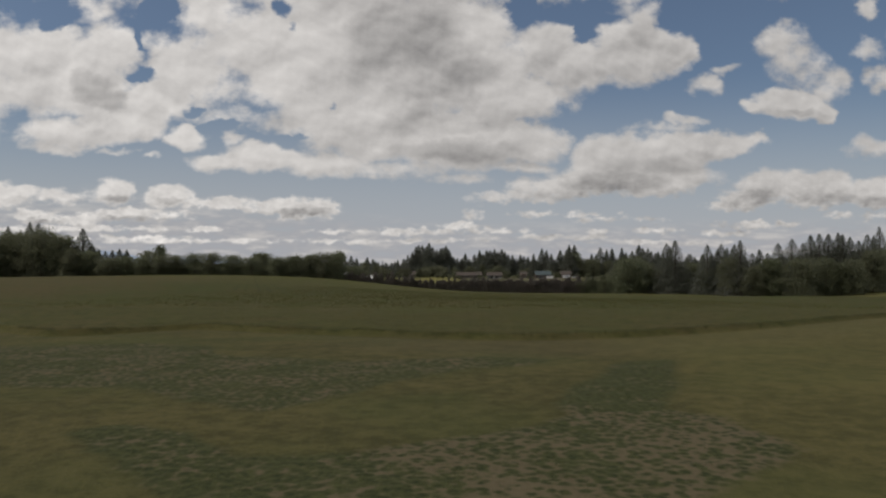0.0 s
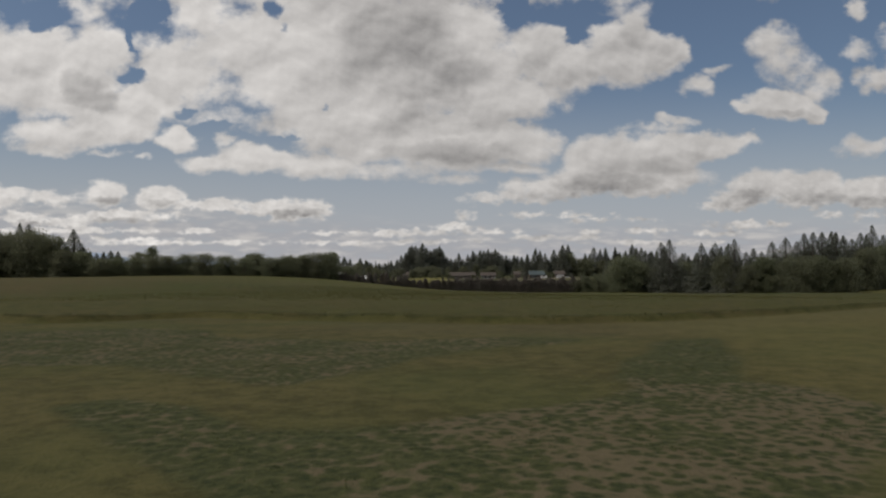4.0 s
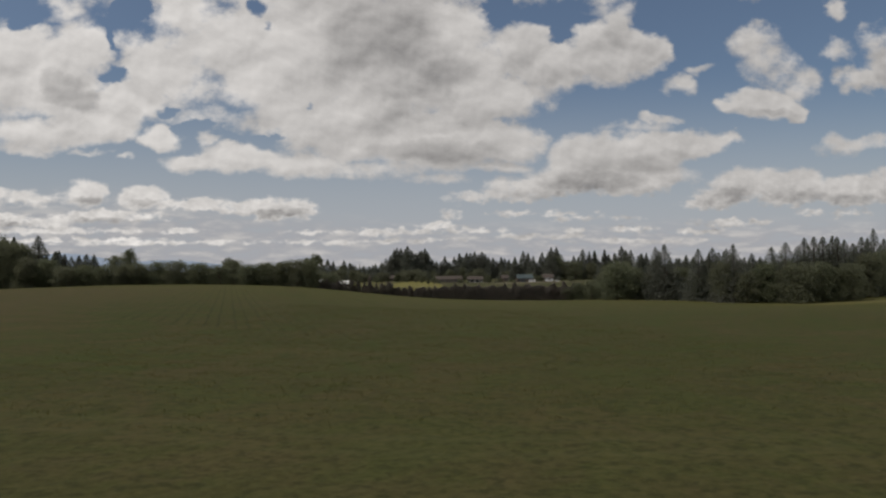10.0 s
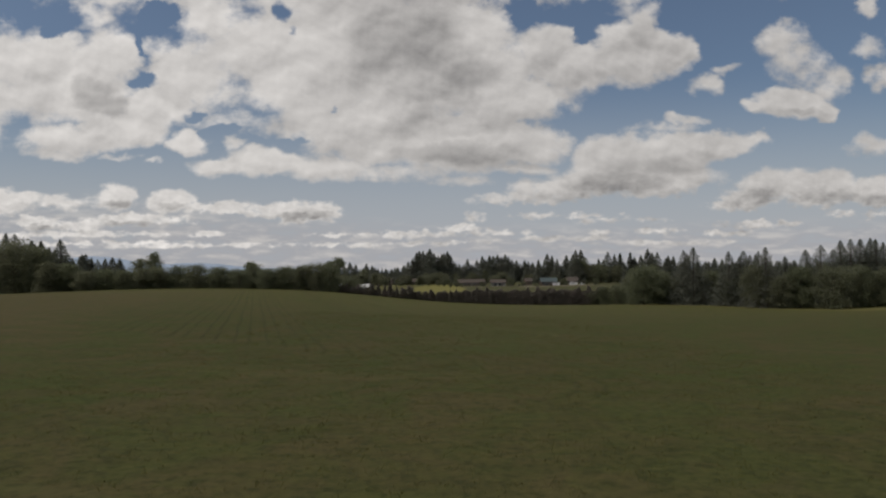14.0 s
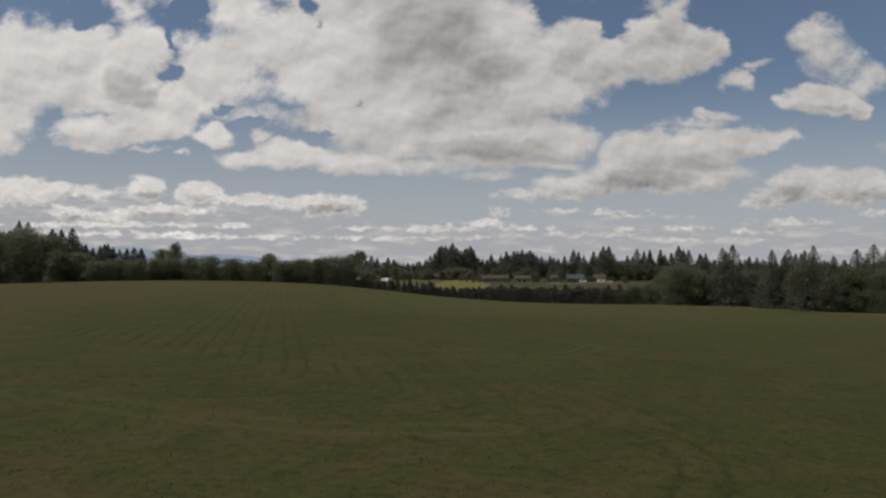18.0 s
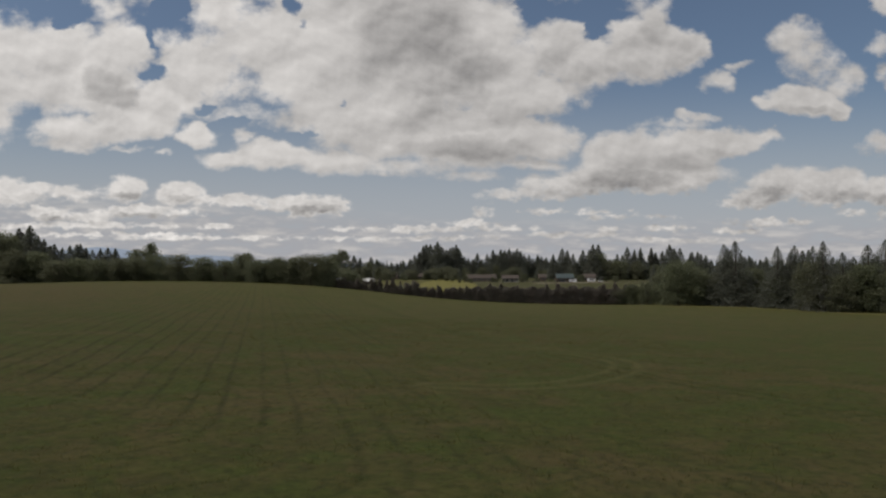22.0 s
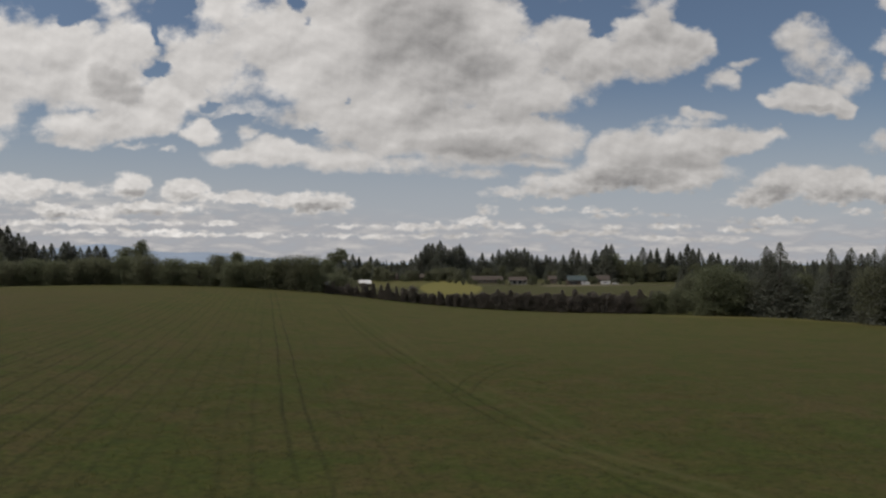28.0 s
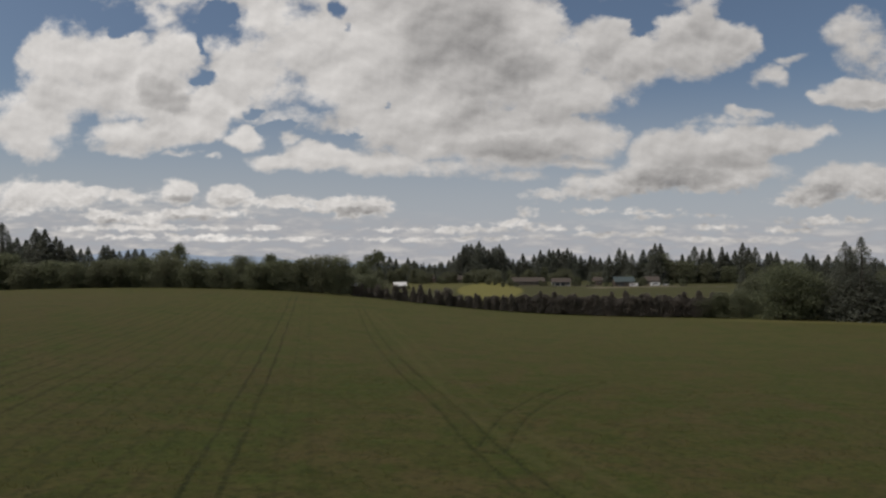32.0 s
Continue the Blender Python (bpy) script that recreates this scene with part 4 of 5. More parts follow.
# firs far off to the west
far_fir(
    (0, -423.2, 765.7, 53.5, 1.1),
    (1, -420.6, 770.3, 49.3, 1.2),
    (1, -408.8, 761.7, 52.7, 1.2),
    (0, -416.1, 786.1, 46.5, 1.0),
    (1, -397.0, 765.0, 42.5, 1.2),
    (0, -398.2, 777.8, 36.3, 1.2),
    (1, -387.3, 767.4, 37.6, 1.3),
    (1, -389.1, 783.5, 34.1, 1.3),
    (0, -377.1, 777.5, 36.1, 1.0),
    (1, -438.9, 762.7, 44.8, 1.2),
    (0, -444.3, 782.7, 43.2, 1.2),
    (2, -463.6, 785.5, 43.5, 0.9),
    (0, -488.9, 784.3, 48.6, 1.1),
    (0, -504.8, 775.0, 51.1, 1.1),
    (1, -518.0, 763.1, 49.6, 1.2),
    (1, -472.4, 971.4, 43.2, 1.3),
)
far_fir(
    (0, -477.3, 992.0, 44.5, 1.1),
    (1, -465.5, 981.5, 39.1, 1.4),
    (2, -451.0, 971.1, 36.0, 0.9),
    (1, -451.2, 990.8, 37.8, 1.4),
    (0, -437.3, 984.0, 39.0, 1.3),
    (1, -427.4, 982.0, 38.2, 1.4),
    (0, -104.3, 926.5, 26.4, 1.2),
    (1, -97.8, 927.5, 23.7, 1.2),
    (1, -82.8, 922.7, 24.2, 1.4),
    (0, -75.1, 917.1, 21.5, 1.2),
    (1, -69.4, 940.5, 17.7, 1.3),
    (0, -58.5, 929.1, 17.5, 1.2),
)
# firs in the western wood
wood_fir(
    (1, -284.5, 470.0, 39.1, 1.1),
    (0, -274.7, 470.0, 36.1, 1.1),
    (1, -264.9, 462.0, 40.9, 1.0),
    (0, -259.7, 462.0, 40.1, 1.1),
    (0, -300.3, 470.0, 41.2, 1.1),
    (1, -319.1, 470.0, 42.5, 1.1),
    (3, -215.5, 435.0, 32.4, 1.6),
    (0, -337.8, 470.0, 43.3, 1.1),
)
# broad trees of the western edge
west_edge(
    (1, -305.6, 430, 32.3, 1.23),
    (0, -283.7, 428, 30.7, 1.38),
    (0, -264.7, 425, 29.1, 1.27),
    (0, -252.9, 428, 30.1, 1.24),
    (1, -235.8, 425, 31.3, 1.11),
    (0, -223.8, 425, 27.6, 1.15),
    (2, -215.0, 420, 18.3, 1.68),
    (1, -203.9, 430, 11.8, 2.24),
    (0, -213.5, 432, 14.0, 1.91),
    (0, -206.2, 425, 17.2, 1.52),
    (1, -193.1, 420, 12.1, 1.76),
    (0, -183.3, 422, 12.8, 1.68),
    (1, -173.0, 420, 11.8, 1.5),
    (0, -163.0, 422, 12.3, 1.62),
    (0, -154.1, 424, 12.9, 1.75),
    (1, -143.1, 424, 13.8, 1.3),
)
west_edge(
    (1, -131.4, 420, 13.8, 1.49),
    (1, -118.4, 418, 12.5, 1.69),
    (3, -107.0, 418, 11.4, 1.56),
    (0, -102.0, 430, 15.1, 1.29),
    (1, -91.6, 418, 11.9, 1.78),
    (0, -82.8, 420, 12.7, 1.69),
    (3, -75.2, 418, 12.7, 1.4),
    (1, -80.7, 418, 13.5, 1.21),
    (0, -70.5, 416, 14.4, 1.47),
    (1, -62.8, 414, 15.8, 1.28),
    (1, -55.3, 412, 16.0, 1.11),
    (0, -55.0, 417, 12.0, 0.85),
)
# broad trees among and behind the houses
far_broad(
    (0, -378.0, 978, 44.9, 0.8),
    (0, -127.8, 985, 34.4, 1.2),
    (1, -137.1, 985, 29.5, 1.0),
    (1, -389.1, 960, 36.1, 1.2),
    (0, -174.4, 700, 26.7, 1.0),
    (1, -97.1, 700, 19.9, 1.2),
    (1, -82.5, 880, 17.6, 1.3),
    (1, -39.9, 840, 10.2, 1.5),
    (3, 1.0, 770, 5.4, 1.2),
    (3, -9.5, 770, 6.6, 1.2),
    (1, 19.3, 775, 9.4, 1.6),
    (1, 30.0, 780, 10.3, 1.6),
    (3, 45.1, 770, 10.4, 1.2),
    (2, 57.4, 745, 13.6, 1.2),
    (1, 146.8, 700, 24.5, 1.1),
    (0, 136.8, 712, 16.8, 1.2),
)
far_broad(
    (1, 164.9, 690, 17.9, 1.3),
    (0, 180.3, 690, 16.5, 1.4),
    (1, 197.8, 690, 14.1, 1.4),
    (0, 215.3, 690, 15.8, 1.4),
    (1, 155.3, 695, 18.9, 1.2),
    (3, 73.1, 640, -0.2, 1.3),
    (0, -53.1, 760, 10.1, 1.2),
    (1, -42.8, 760, 8.0, 1.2),
    (0, 18, 640, 3.5, 1.4),
    (1, 28, 636, 3, 1.4),
    (2, 47, 646, 4, 1.4),
    (3, 54, 636, 2.5, 1.4),
    (0, 71, 640, 3.5, 1.4),
    (1, 78, 632, 2.2, 1.4),
    (2, 84, 640, 4, 1.4),
    (3, 95, 628, 2, 1.4),
)
far_broad(
    (0, 118, 648, 4.5, 1.4),
    (1, 122, 655, 6, 1.4),
    (2, 141, 645, 4, 1.4),
    (3, 148, 640, 5, 1.4),
    (0, -2, 700, 4, 1.4),
    (1, -30, 715, 5, 1.4),
    (2, -12, 722, 4, 1.4),
    (3, -70, 612, 4.5, 1.4),
    (0, -48, 608, 3, 1.4),
    (1, 24, 655, 6, 1.4),
    (2, 74, 660, 7, 1.4),
    (3, 116, 668, 8, 1.4),
)
far_bush = rows_of(FAR_BROADS, "low green bush in front of the houses", "garden bushes")
far_bush(
    (0, 19, 664, 4.5, 1.4),
    (1, 28, 660, 2.6, 1.6),
    (2, 47, 658, 4.8, 1.2),
    (3, 50.5, 655, 3.2, 1.4),
    (0, 71, 652, 4.2, 1.5),
    (2, 76, 655, 6.5, 1.2),
    (1, 84, 652, 4.0, 1.5),
    (3, 93, 640, 3.0, 1.6),
    (0, 118, 640, 4.6, 1.3),
    (2, 122, 644, 6.0, 1.2),
    (1, -12, 722, 5.5, 1.5),
    (0, -33, 726, 6.5, 1.4),
    (3, -30, 712, 3.5, 1.7),
    (2, -58, 735, 8.0, 1.3),
    (1, 8, 690, 5.0, 1.6),
    (0, 13, 676, 4.0, 1.6),
)
# the hedge between field and meadows
hedge_row(
    (0, -49.2, 412.1, 3.7, 1.35),
    (2, -46.0, 412.0, 6.1, 1.53),
    (2, -42.5, 411.2, 4.0, 1.63),
    (1, -39.4, 412.1, 5.7, 1.38),
    (2, -35.7, 412.0, 5.1, 1.63),
    (1, -32.0, 411.8, 6.7, 1.64),
    (0, -28.3, 412.2, 7.3, 1.65),
    (2, -24.6, 411.8, 7.0, 1.31),
    (0, -21.6, 411.5, 8.3, 1.68),
    (0, -18.1, 411.7, 7.0, 1.31),
    (1, -14.7, 412.0, 6.5, 1.59),
    (1, -10.8, 412.3, 7.8, 1.67),
    (1, -6.2, 412.4, 5.1, 1.53),
    (0, -1.6, 412.6, 4.6, 1.34),
    (0, 0.7, 412.0, 7.0, 1.4),
    (2, 4.8, 411.9, 5.2, 1.55),
)
hedge_row(
    (1, 8.2, 411.9, 5.0, 1.63),
    (2, 11.6, 411.8, 7.0, 1.53),
    (2, 15.1, 411.6, 7.8, 1.43),
    (0, 18.5, 412.6, 7.1, 1.7),
    (0, 20.7, 412.3, 8.1, 1.57),
    (1, 22.7, 412.6, 5.2, 1.89),
    (2, 24.6, 412.6, 7.1, 1.73),
    (0, 26.5, 412.3, 9.8, 1.58),
    (1, 28.4, 412.5, 6.2, 1.73),
    (2, 30.3, 411.7, 5.9, 1.53),
    (0, 32.3, 412.6, 9.7, 1.9),
    (1, 34.2, 411.3, 8.1, 1.82),
    (2, 36.1, 411.9, 6.2, 1.56),
    (0, 38.0, 411.7, 8.5, 1.81),
    (1, 40.0, 412.6, 8.9, 1.52),
    (2, 41.9, 412.2, 7.8, 1.52),
)
hedge_row(
    (0, 43.8, 412.3, 7.9, 1.63),
    (1, 45.7, 412.6, 7.9, 1.89),
    (2, 47.6, 412.0, 9.1, 1.9),
    (0, 49.5, 411.7, 9.0, 1.53),
    (1, 51.4, 412.2, 6.7, 1.51),
    (2, 53.3, 411.5, 8.8, 1.66),
    (0, 55.2, 412.2, 10.6, 1.56),
    (1, 57.1, 411.3, 7.1, 1.85),
    (2, 59.0, 411.7, 7.5, 1.88),
    (0, 60.9, 412.6, 11.1, 1.65),
    (1, 62.8, 411.9, 8.7, 1.71),
    (2, 64.7, 412.2, 7.0, 1.74),
    (0, 66.6, 412.1, 9.9, 1.75),
    (1, 68.5, 412.7, 9.8, 1.7),
    (2, 70.4, 411.9, 8.1, 1.79),
    (0, 72.2, 411.6, 8.8, 1.62),
)
hedge_row(
    (1, 74.1, 412.8, 9.2, 1.71),
    (2, 76.0, 412.1, 9.7, 1.5),
    (0, 77.9, 411.9, 9.2, 1.73),
    (1, 79.8, 411.2, 7.8, 1.75),
    (2, 81.7, 412.2, 9.8, 1.52),
    (0, 83.6, 412.2, 10.9, 1.69),
    (1, 85.4, 412.3, 7.4, 1.64),
    (2, 87.3, 412.3, 8.5, 1.8),
    (0, 89.2, 411.2, 11.6, 1.52),
    (1, 91.0, 412.3, 8.8, 1.89),
    (2, 92.9, 411.6, 7.5, 1.68),
    (0, 94.8, 412.1, 10.9, 1.63),
    (1, 96.7, 411.8, 10.1, 1.63),
)

# a lower row thickens the hedge
for k in range(118):
    x = -49 + 148 * k / 117 + random.uniform(-0.5, 0.5)
    tall = 4.2 + 4.0 * float(smooth(-30, 45, x)) * random.uniform(0.8, 1.15)
    planted(SHRUBS[k % 3], x, 413.2 + random.uniform(-0.4, 0.9), tall, random.uniform(1.0, 1.5), label="dark brownish shrub in the hedge below the field", group="hedge shrubs")

# a second row fills both woods behind their edges
for k in range(46):
    u = k / 45
    x, y = 118 + 190 * u, 424 - 62 * float(smooth(0.1, 0.42, u)) + random.uniform(0, 14) + 34 * float(smooth(0.5, 0.9, u))
    planted(random.choice(BROADS), x, y, random.uniform(13, 18) + 4 * float(smooth(0.25, 0.45, u)), 1.35, label="shaded broadleaf tree within the wood", group="trees along the wood")
for k in range(60):
    u = k / 59
    x, y = 120 + 205 * u, 436 - 58 * float(smooth(0.1, 0.42, u)) + random.uniform(0, 16) + 36 * float(smooth(0.5, 0.9, u))
    planted(random.choice(FIRS), x, y, random.uniform(0.84, 1.0) * (21 + 6.5 * float(smooth(0.3, 0.5, u))), 1.4, label="dark green fir deep in the wood", group="firs in the wood")
for k in range(64):
    x = -300 + 255 * k / 63 + random.uniform(-2, 2)
    tall = 8.5 + 9 * float(smooth(-205, -240, x))
    planted(random.choice(BROADS), x, 436 + random.uniform(-3, 10), random.uniform(0.9, 1.2) * tall, 1.7, label="leafy green broadleaf tree beside the hay field", group="trees along the field")


def crown_of(tree):
    return next(o.data for o in tree.children if o.name.startswith("crown"))


def distant_wood(name, protos, spots, label):
    """Woods too far off to tell tree from tree, joined into one."""
    pts, faces, base = [], [], 0
    for x, y, height, girth in spots:
        me = crown_of(random.choice(protos))
        co = np.empty(len(me.vertices) * 3)
        me.vertices.foreach_get("co", co)
        w, c = random.uniform(0, 6.28), co.reshape(-1, 3)
        turned = np.c_[c[:, 0] * math.cos(w) - c[:, 1] * math.sin(w), c[:, 0] * math.sin(w) + c[:, 1] * math.cos(w), c[:, 2]]
        pts.append(turned * (height * girth, height * girth, height) + (x, y, z_at(x, y)))
        idx = np.empty(len(me.loops), np.int32)
        me.loops.foreach_get("vertex_index", idx)
        faces.append(idx.reshape(-1, 3) + base)
        base += len(c)
    pts, tris = np.concatenate(pts), np.concatenate(faces)
    me = bpy.data.meshes.new(name)
    me.vertices.add(len(pts))
    me.vertices.foreach_set("co", pts.ravel())
    me.loops.add(tris.size)
    me.loops.foreach_set("vertex_index", tris.ravel().astype(np.int32))
    me.polygons.add(len(tris))
    me.polygons.foreach_set("loop_start", np.arange(len(tris)) * 3)
    me.update()
    me.validate()
    me.materials.append(crown_of(protos[0]).materials[0])
    return tagged(new(name, me), label, "woods", kind="stuff")


distant_wood("distant_fir_wood", FAR_FIRS, [(random.uniform(-140, 520), random.uniform(745, 900), random.uniform(13, 19), random.uniform(0.9, 1.4)) for _ in range(330)], "dark mixed wood behind the houses")
distant_wood("distant_leafy_wood", FAR_BROADS, [(random.uniform(-760, -120), random.uniform(560, 800), random.uniform(11, 17), random.uniform(1.3, 1.8)) for _ in range(120)] + [(random.uniform(-120, 480), random.uniform(716, 770), random.uniform(7, 13), random.uniform(1.3, 1.8)) for _ in range(110)], "dark leafy wood beyond the fields")



for proto in FIRS + BROADS + FAR_FIRS + FAR_BROADS + SHRUBS:
    for o in (*proto.children_recursive, proto):
        bpy.data.objects.remove(o)


# ---- meadows and houses ----
def box(bm, x0, x1, y0, y1, z0, z1):
    v = [bm.verts.new((x, y, z)) for z in (z0, z1) for x, y in ((x0, y0), (x1, y0), (x1, y1), (x0, y1))]
    for f in ((3, 2, 1, 0), (4, 5, 6, 7), (0, 1, 5, 4), (1, 2, 6, 5), (2, 3, 7, 6), (3, 0, 4, 7)):
        bm.faces.new([v[i] for i in f])
    return bm


def block(x0, x1, y0, y1, z0, z1, bevel=0.0):
    bm = box(bmesh.new(), x0, x1, y0, y1, z0, z1)
    if bevel:
        bmesh.ops.bevel(bm, geom=bm.edges[:], offset=bevel, segments=1, affect="EDGES")
    return bm


def gable(w, d, eave, ridge, over=0.6, thick=0.22):
    """A pitched roof: two thick slabs that meet at the ridge, which runs across the front."""
    bm = bmesh.new()
    hw, hd = w / 2 + over, d / 2 + over
    drop = over * (ridge - eave) / (d / 2)
    outline = [(-hd, eave - drop), (0, ridge), (hd, eave - drop), (hd, eave - drop + thick), (0, ridge + thick), (-hd, eave - drop + thick)]
    a = [bm.verts.new((-hw, y, z)) for y, z in outline]
    b = [bm.verts.new((hw, y, z)) for y, z in outline]
    for i in range(6):
        j = (i + 1) % 6
        bm.faces.new((a[i], b[i], b[j], a[j]))
    for e, flip in ((a, False), (b, True)):
        for q in ((0, 1, 4, 5), (1, 2, 3, 4)):
            f = [e[i] for i in q]
            bm.faces.new(f[::-1] if flip else f)
    bmesh.ops.recalc_face_normals(bm, faces=bm.faces)
    return bm


def gabled_walls(w, d, eave, ridge):
    bm = bmesh.new()
    hw, hd = w / 2, d / 2
    outline = [(-hd, -0.6), (hd, -0.6), (hd, eave), (0, ridge - 0.05), (-hd, eave)]
    a = [bm.verts.new((-hw, y, z)) for y, z in outline]
    b = [bm.verts.new((hw, y, z)) for y, z in outline]
    bm.faces.new(a), bm.faces.new(b)
    for i in range(5):
        bm.faces.new((a[i], a[(i + 1) % 5], b[(i + 1) % 5], b[i]))
    bmesh.ops.recalc_face_normals(bm, faces=bm.faces)
    return bm


WHITE = plain_material("white_siding", (0.32, 0.305, 0.29), (0.42, 0.40, 0.38), 0.8, 0.6)
TAN = plain_material("tan_siding", (0.15, 0.125, 0.10), (0.20, 0.17, 0.135), 0.8, 0.7)
PEACH = plain_material("peach_siding", (0.19, 0.145, 0.115), (0.25, 0.19, 0.15), 0.8, 0.7)
DARK_WALL = plain_material("brown_siding", (0.06, 0.045, 0.035), (0.10, 0.08, 0.06), 0.8, 0.8)
BROWN_ROOF = plain_material("brown_shingles", (0.062, 0.050, 0.043), (0.10, 0.082, 0.070), 1.2, 0.9, 0.02)
TEAL_ROOF = plain_material("blue_green_metal", (0.052, 0.070, 0.072), (0.078, 0.098, 0.098), 0.6, 0.5)
WHITE_ROOF = plain_material("white_metal_roof", (0.58, 0.57, 0.56), (0.68, 0.67, 0.65), 0.5, 0.45)
GLASS = plain_material("window_glass", (0.02, 0.025, 0.03), (0.035, 0.04, 0.045), 2.0, 0.08)
RUBBER = plain_material("rubber", (0.015, 0.015, 0.015), (0.03, 0.03, 0.03), 6.0, 0.9)
STEEL = plain_material("grey_steel", (0.30, 0.30, 0.31), (0.42, 0.42, 0.42), 5.0, 0.4)
POST = plain_material("weathered_wood", (0.16, 0.14, 0.12), (0.26, 0.23, 0.20), 3.0, 0.9)


def opening(parent, name, x, z, w, h, front, frame_mat=WHITE, pane_mat=GLASS):
    """A framed window or door on the front wall, with its pane set back."""
    bm = bmesh.new()
    e = 0.12
    for x0, x1, z0, z1 in ((x - w / 2 - e, x + w / 2 + e, z + h, z + h + e), (x - w / 2 - e, x + w / 2 + e, z - e, z), (x - w / 2 - e, x - w / 2, z, z + h), (x + w / 2, x + w / 2 + e, z, z + h)):
        box(bm, x0, x1, front - 0.10, front + 0.05, z0, z1)
    hole = part(name, bm, frame_mat, parent)
    part("pane", block(x - w / 2, x + w / 2, front - 0.03, front + 0.04, z, z + h), pane_mat, hole)
    return hole


def house(name, x, y, turn, w, d, eave, ridge, wall, roof, label, windows=(), garage=(), chimney=None, door=None):
    top = new(name)
    part("wall", gabled_walls(w, d, eave, ridge), wall, top)
    cover = part("roof", gable(w, d, eave, ridge), roof, top)
    if chimney is not None:
        part("chimney", block(chimney - 0.4, chimney + 0.4, 0.4, 1.2, ridge - 0.8, ridge + 1.1, 0.04), DARK_WALL, cover)
    for wx in windows:
        opening(top, "window", wx, 1.0, 1.5, 1.2, -d / 2)
    for gx0 in garage:
        opening(top, "garage_door", gx0, 0.0, 3.0, 2.3, -d / 2, WHITE, GLASS if wall is WHITE else WHITE)
    if door is not None:
        opening(top, "door", door, 0.0, 1.0, 2.1, -d / 2, WHITE, DARK_WALL)
    top.matrix_basis = pose(x, y, z_at(x, y) + 0.25, 0, 0, turn)
    return tagged(top, label, "building")


house("farmhouse", 38, 672, 4, 25, 9, 2.9, 5.6, TAN, BROWN_ROOF, "long low house with a brown shingle roof by the meadow", (-10, -6, -2, 3, 7, 10), (), 6, 0.6)
house("farmhouse", 62, 657, -3, 13.5, 8, 3.0, 5.4, WHITE, BROWN_ROOF, "white single storey house with dark garage openings", (-5.4, 5.4), (-2.6, 1.6), None, 4.1)
house("farmhouse", 105.5, 642, 3, 14, 9, 3.4, 6.6, DARK_WALL, TEAL_ROOF, "dark house with a blue-green metal roof", (-5, -2.6), (4.4,), -4, 0.5)
house("shed", 91, 668, 8, 6, 6, 3.6, 5.8, PEACH, BROWN_ROOF, "small peach shed with a brown roof among trees", (0,), (), None, 1.9)
house("farmhouse", 132, 668, -6, 10, 8, 3.0, 6.0, PEACH, BROWN_ROOF, "peach house with a brown gable roof under firs", (-3, 0), (), 3, 2.4)
house("farmhouse", -22, 742, 5, 22, 9, 3.0, 5.8, TAN, BROWN_ROOF, "low tan house with brown roof behind the yellow meadow", (-8, -4, 4, 8), (), -6, 0)
house("farmhouse", -48, 752, -8, 16, 9, 3.0, 5.6, PEACH, BROWN_ROOF, "low peach house with brown roof beside dark trees", (-5, 0, 5), (), None, 2.4)
house("barn", -55, 616, 12, 8, 7, 2.3, 4.4, DARK_WALL, WHITE_ROOF, "low dark barn with a bright white metal roof", (), (), None, 0)
house("shed", -53.2, 438, -4, 4.2, 4, 4.0, 5.1, DARK_WALL, WHITE_ROOF, "dark open shed with white roof at the tree line", (), (), None, 0)


def wheel(parent, x, y, r=0.36):
    bm = bmesh.new()
    bmesh.ops.create_cone(bm, cap_ends=True, segments=16, radius1=r, radius2=r, depth=0.24, matrix=pose(x, y, r, 90, 0, 0))
    w = part("wheel", bm, RUBBER, parent)
    bm = bmesh.new()
    bmesh.ops.create_cone(bm, cap_ends=True, segments=12, radius1=r * 0.6, radius2=r * 0.5, depth=0.27, matrix=pose(x, y, r, 90, 0, 0))
    part("rim", bm, STEEL, w)


def parked(name, x, y, turn, length, height, paint, label, boxy=False):
    top = new(name)
    half = length / 2
    bm = bmesh.new()
    waist = height * (0.96 if boxy else 0.6)
    outline = [(-half, 0.35), (half, 0.35), (half, waist * 0.92), (half * 0.9, waist), (-half * 0.96, waist), (-half, waist * 0.9)]
    a = [bm.verts.new((px, -0.9, pz)) for px, pz in outline]
    b = [bm.verts.new((px, 0.9, pz)) for px, pz in outline]
    bm.faces.new(a), bm.faces.new(b)
    for i in range(6):
        bm.faces.new((a[i], a[(i + 1) % 6], b[(i + 1) % 6], b[i]))
    bmesh.ops.recalc_face_normals(bm, faces=bm.faces)
    bmesh.ops.bevel(bm, geom=bm.edges[:], offset=0.07, segments=2, affect="EDGES")
    part("body", bm, paint, top)
    if boxy:
        part("window", block(-half * 0.7, half * 0.5, -0.93, -0.88, height * 0.5, height * 0.78, 0.02), GLASS, top)
    else:
        bm = bmesh.new()
        bmesh.ops.create_cone(bm, cap_ends=True, segments=4, radius1=1.0, radius2=0.72, depth=1.0, matrix=pose(-0.1 * length, 0, (waist + height) / 2) @ Matrix.Diagonal((length * 0.4, 1.18, height - waist, 1)) @ pose(0, 0, 0, 0, 0, 45))
        part("cabin", bm, GLASS, top)
        part("roof", block(-0.1 * length - length * 0.2, -0.1 * length + length * 0.2, -0.62, 0.62, height - 0.03, height + 0.04, 0.02), paint, top)
    for wx in (-half * 0.62, half * 0.62):
        for wy in (-0.82, 0.82):
            wheel(top, wx, wy)
    top.matrix_basis = pose(x, y, z_at(x, y) + 0.3, 0, 0, turn)
    return tagged(top, label, "vehicle")


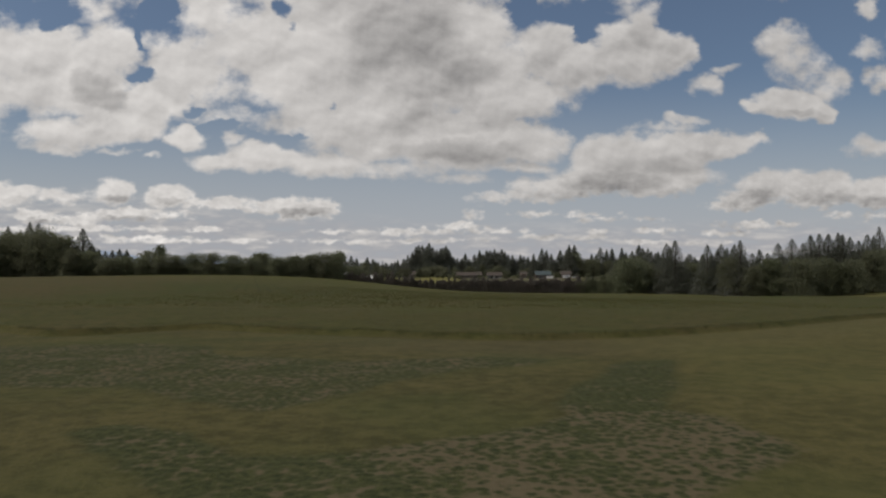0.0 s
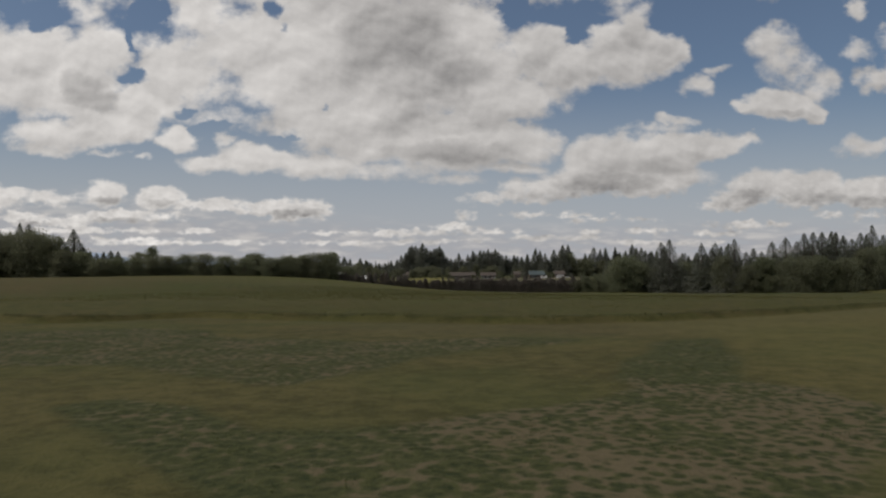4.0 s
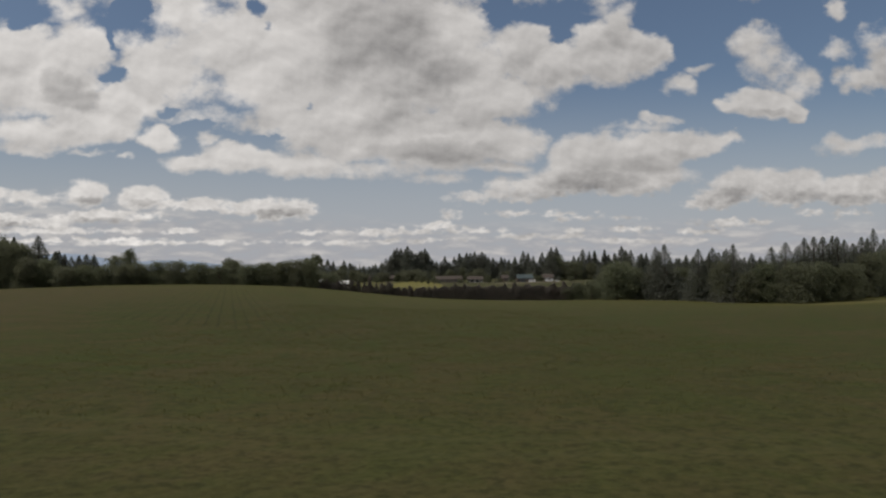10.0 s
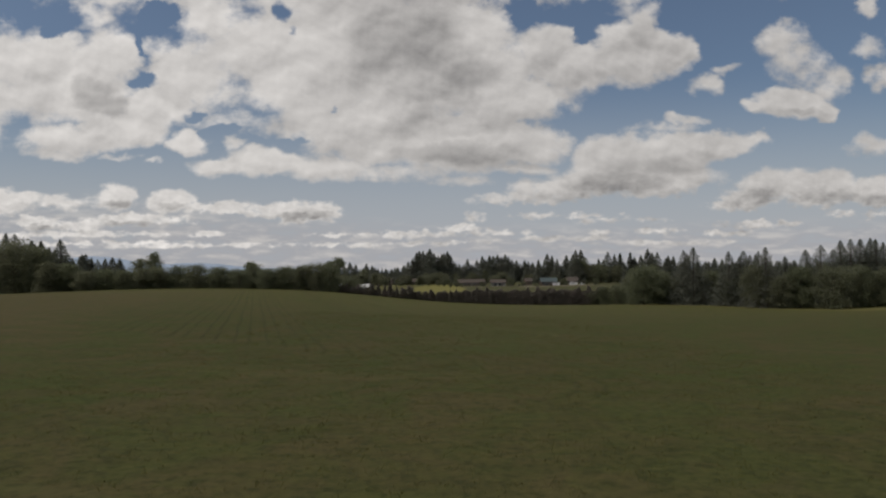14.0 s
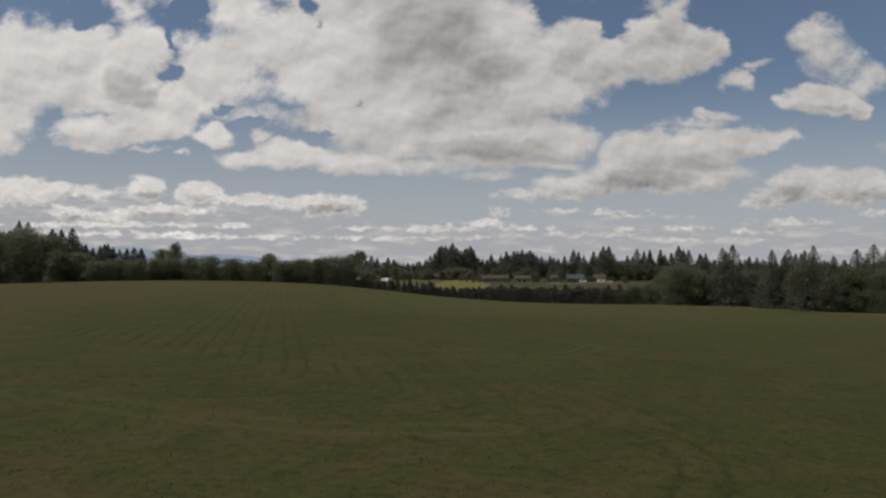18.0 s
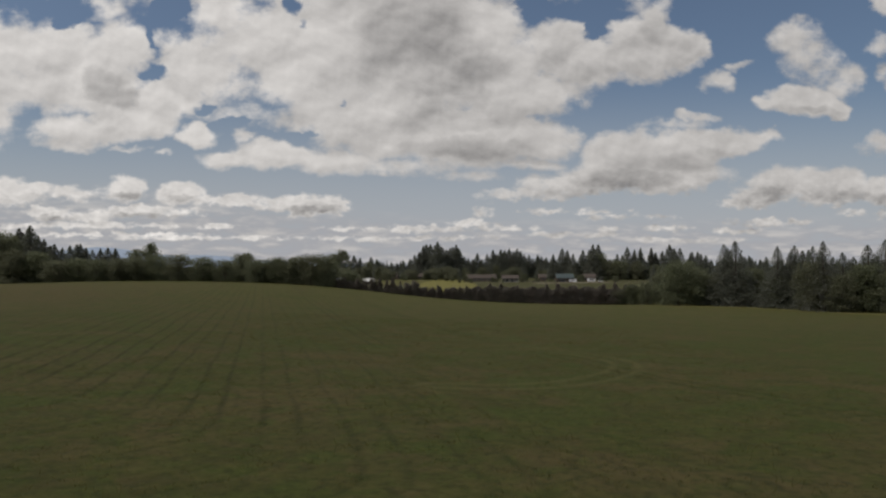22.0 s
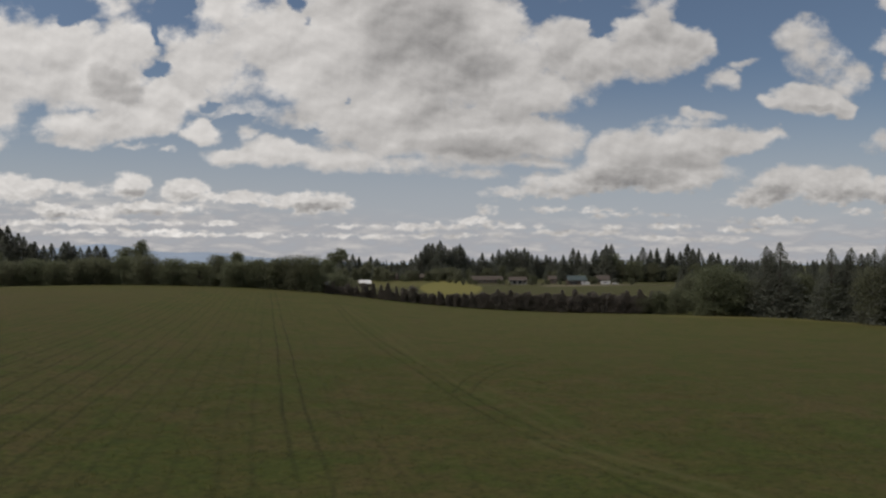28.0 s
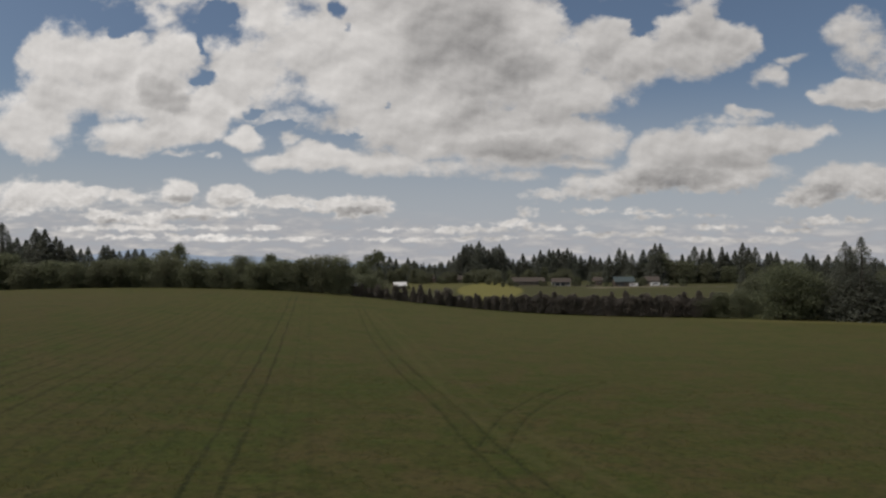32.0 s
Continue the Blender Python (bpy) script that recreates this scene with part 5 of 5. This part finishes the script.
CAR_WHITE = plain_material("white_car_paint", (0.70, 0.70, 0.70), (0.76, 0.76, 0.76), 0.5, 0.25)
CAR_DARK = plain_material("dark_car_paint", (0.05, 0.055, 0.06), (0.07, 0.075, 0.08), 0.5, 0.25)
parked("camper_van", 127, 636, 4, 6.5, 2.7, CAR_WHITE, "white camper van parked beside the drive", True)
parked("car", 134.5, 637, -6, 4.5, 1.5, CAR_WHITE, "white car parked beside the camper van")
parked("car", 103, 631, 12, 4.5, 1.5, CAR_DARK, "dark car parked before the garage")
parked("camper_van", 111, 632, -10, 5.5, 2.3, CAR_WHITE, "white van parked at the dark house", True)


def fence(x0, y0, x1, y1, label):
    top = new("fence")
    n = int(math.hypot(x1 - x0, y1 - y0) / 6) + 1
    shared = None
    zs = []
    for k in range(n + 1):
        x, y = x0 + (x1 - x0) * k / n, y0 + (y1 - y0) * k / n
        zs.append((x, y, z_at(x, y)))
        if shared is None:
            p = part("post", block(-0.09, 0.09, -0.09, 0.09, -0.3, 1.4, 0.015), POST, top)
            shared = p.data
        else:
            p = new("post", shared)
            p.parent = top
        p.location = zs[-1]
    for h in (0.55, 1.15):
        for a, b in zip(zs, zs[1:]):
            part("rail", tube([(a[0], a[1], a[2] + h), (b[0], b[1], b[2] + h)], [0.06, 0.06], 4), POST, top)
    return tagged(top, label, "fence")


fence(22, 612, 88, 630, "weathered wooden post and rail fence in the meadow")
fence(112, 618, 168, 610, "weathered wooden post and rail fence along the drive")


# ---- blue hills ----
def hills():
    rng = np.random.default_rng(5)
    pts, faces = [], []
    xs_ = np.linspace(-3600, 3600, 200)
    lift = 26 + 94 * np.exp(-((xs_ + 2260) / 330) ** 2) + 40 * np.exp(-((xs_ + 1650) / 380) ** 2) + 50 * np.exp(-((xs_ + 2800) / 400) ** 2)
    lift += 12 * np.convolve(rng.normal(size=200), np.ones(9) / 9, "same") - 26 * smooth(-900, -300, xs_)
    for k, x in enumerate(xs_):
        pts += [(x, 4300, -40), (x, 4500, lift[k] * 0.6), (x, 4700, lift[k])]
        if k:
            o = 3 * (k - 1)
            faces += [(o, o + 3, o + 4, o + 1), (o + 1, o + 4, o + 5, o + 2)]
    # distance haze is painted in: a pale blue colour with a faint glow
    m, t, shader = surface("painted_haze_hills", 1.0)
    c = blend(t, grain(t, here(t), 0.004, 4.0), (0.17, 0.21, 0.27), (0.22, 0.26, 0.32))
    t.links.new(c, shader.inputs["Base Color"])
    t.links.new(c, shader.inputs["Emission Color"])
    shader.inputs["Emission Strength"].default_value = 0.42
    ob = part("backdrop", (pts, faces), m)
    return tagged(ob, "blue hills on the horizon, haze painted into their colour", "hills", kind="structure")


hills()


# ---- grass ----
GRASS = leaf_material("grass_blades", (0.072, 0.076, 0.024), (0.130, 0.126, 0.042), (0.126, 0.108, 0.046), 0.5)
TURF = leaf_material("turf_blades", (0.046, 0.060, 0.022), (0.090, 0.098, 0.036), (0.08, 0.07, 0.034))


def blades(name, spots, heights, spread, per, material, label, width):
    """Tufts of bent grass blades, two triangles a blade."""
    rng = np.random.default_rng(len(spots))
    n = len(spots) * per
    base = np.repeat(spots, per, 0) + np.c_[rng.normal(size=(n, 2)) * spread, np.zeros(n)]
    h = np.repeat(heights, per) * rng.uniform(0.6, 1.15, n)
    w = rng.uniform(0, 2 * np.pi, n)
    lean = rng.uniform(0.15, 0.75, n) * h
    side = np.c_[-np.sin(w), np.cos(w), np.zeros(n)] * (width * rng.uniform(0.6, 1.4, n))[:, None]
    bend = np.c_[np.cos(w), np.sin(w), np.zeros(n)] * lean[:, None]
    up = np.c_[np.zeros((n, 2)), h]
    pts = np.stack([base - side, base + side, base + bend * 0.45 + up * 0.7 + side * 0.6, base + bend + up], 1).reshape(-1, 3)
    i = np.arange(n)[:, None] * 4
    tris = np.concatenate([i + (0, 1, 2), i + (0, 2, 3)]).astype(np.int32)
    me = bpy.data.meshes.new(name)
    me.vertices.add(len(pts))
    me.vertices.foreach_set("co", pts.ravel())
    me.loops.add(tris.size)
    me.loops.foreach_set("vertex_index", tris.ravel())
    me.polygons.add(len(tris))
    me.polygons.foreach_set("loop_start", np.arange(len(tris)) * 3)
    me.update()
    me.validate()
    me.materials.append(material)
    return tagged(new(name, me), label, "grass", kind="stuff")


def strewn(n, x0, x1, y0, y1, keep, seed):
    rng = np.random.default_rng(seed)
    x, y = rng.uniform(x0, x1, n), rng.uniform(y0, y1, n)
    ok = rng.random(n) < keep(x, y)
    x, y = x[ok], y[ok]
    return np.c_[x, y, field_z(x, y) - 0.02]


turf = strewn(60000, -20, 20, 3, 33, lambda x, y: np.clip(patch_field(x, y) * 1.3 - 0.3, 0, 1) * (y < mow_line(x) - 0.3) * (0.05 + 0.95 * (fbm(x, y, 0.45, 3, 2) > 0.52)) * smooth(30, 14, y), 61)
blades("turf_clumps", turf, np.full(len(turf), 0.030), 0.035, 12, TURF, "clumpy dark green grass on thin mown turf", 0.008)
edge = strewn(120000, -16, 30, 20, 46, lambda x, y: np.exp(-((y - mow_line(x) - 0.30) / 0.22) ** 2), 62)
blades("tall_grass_edge", edge, np.full(len(edge), 0.085), 0.06, 4, TURF, "standing tall grass where the mowing stops", 0.004)
hayfield = strewn(16000, -16, 24, 22, 62, lambda x, y: (y > mow_line(x) + 0.4) * smooth(62, 30, y) * smooth(-16, -9, x) * smooth(24, 14, x) * fbm(x, y, 2.5, 4), 63)
blades("hay_grass", hayfield, np.full(len(hayfield), 0.06), 0.22, 5, GRASS, "uncut green and brown hay grass", 0.005)
tufts = strewn(90000, -34, 38, 48, 205, lambda x, y: (fbm(x, y, 1.1, 14, 3) > 0.5) * (0.35 + 0.65 * fbm(x, y, 9.0, 15, 2)) * smooth(38, 26, np.abs(x - 2)), 64)
blades("hay_tufts", tufts, np.full(len(tufts), 0.13), 0.13, 3, GRASS, "uneven tufts of green hay grass in the field", 0.014)
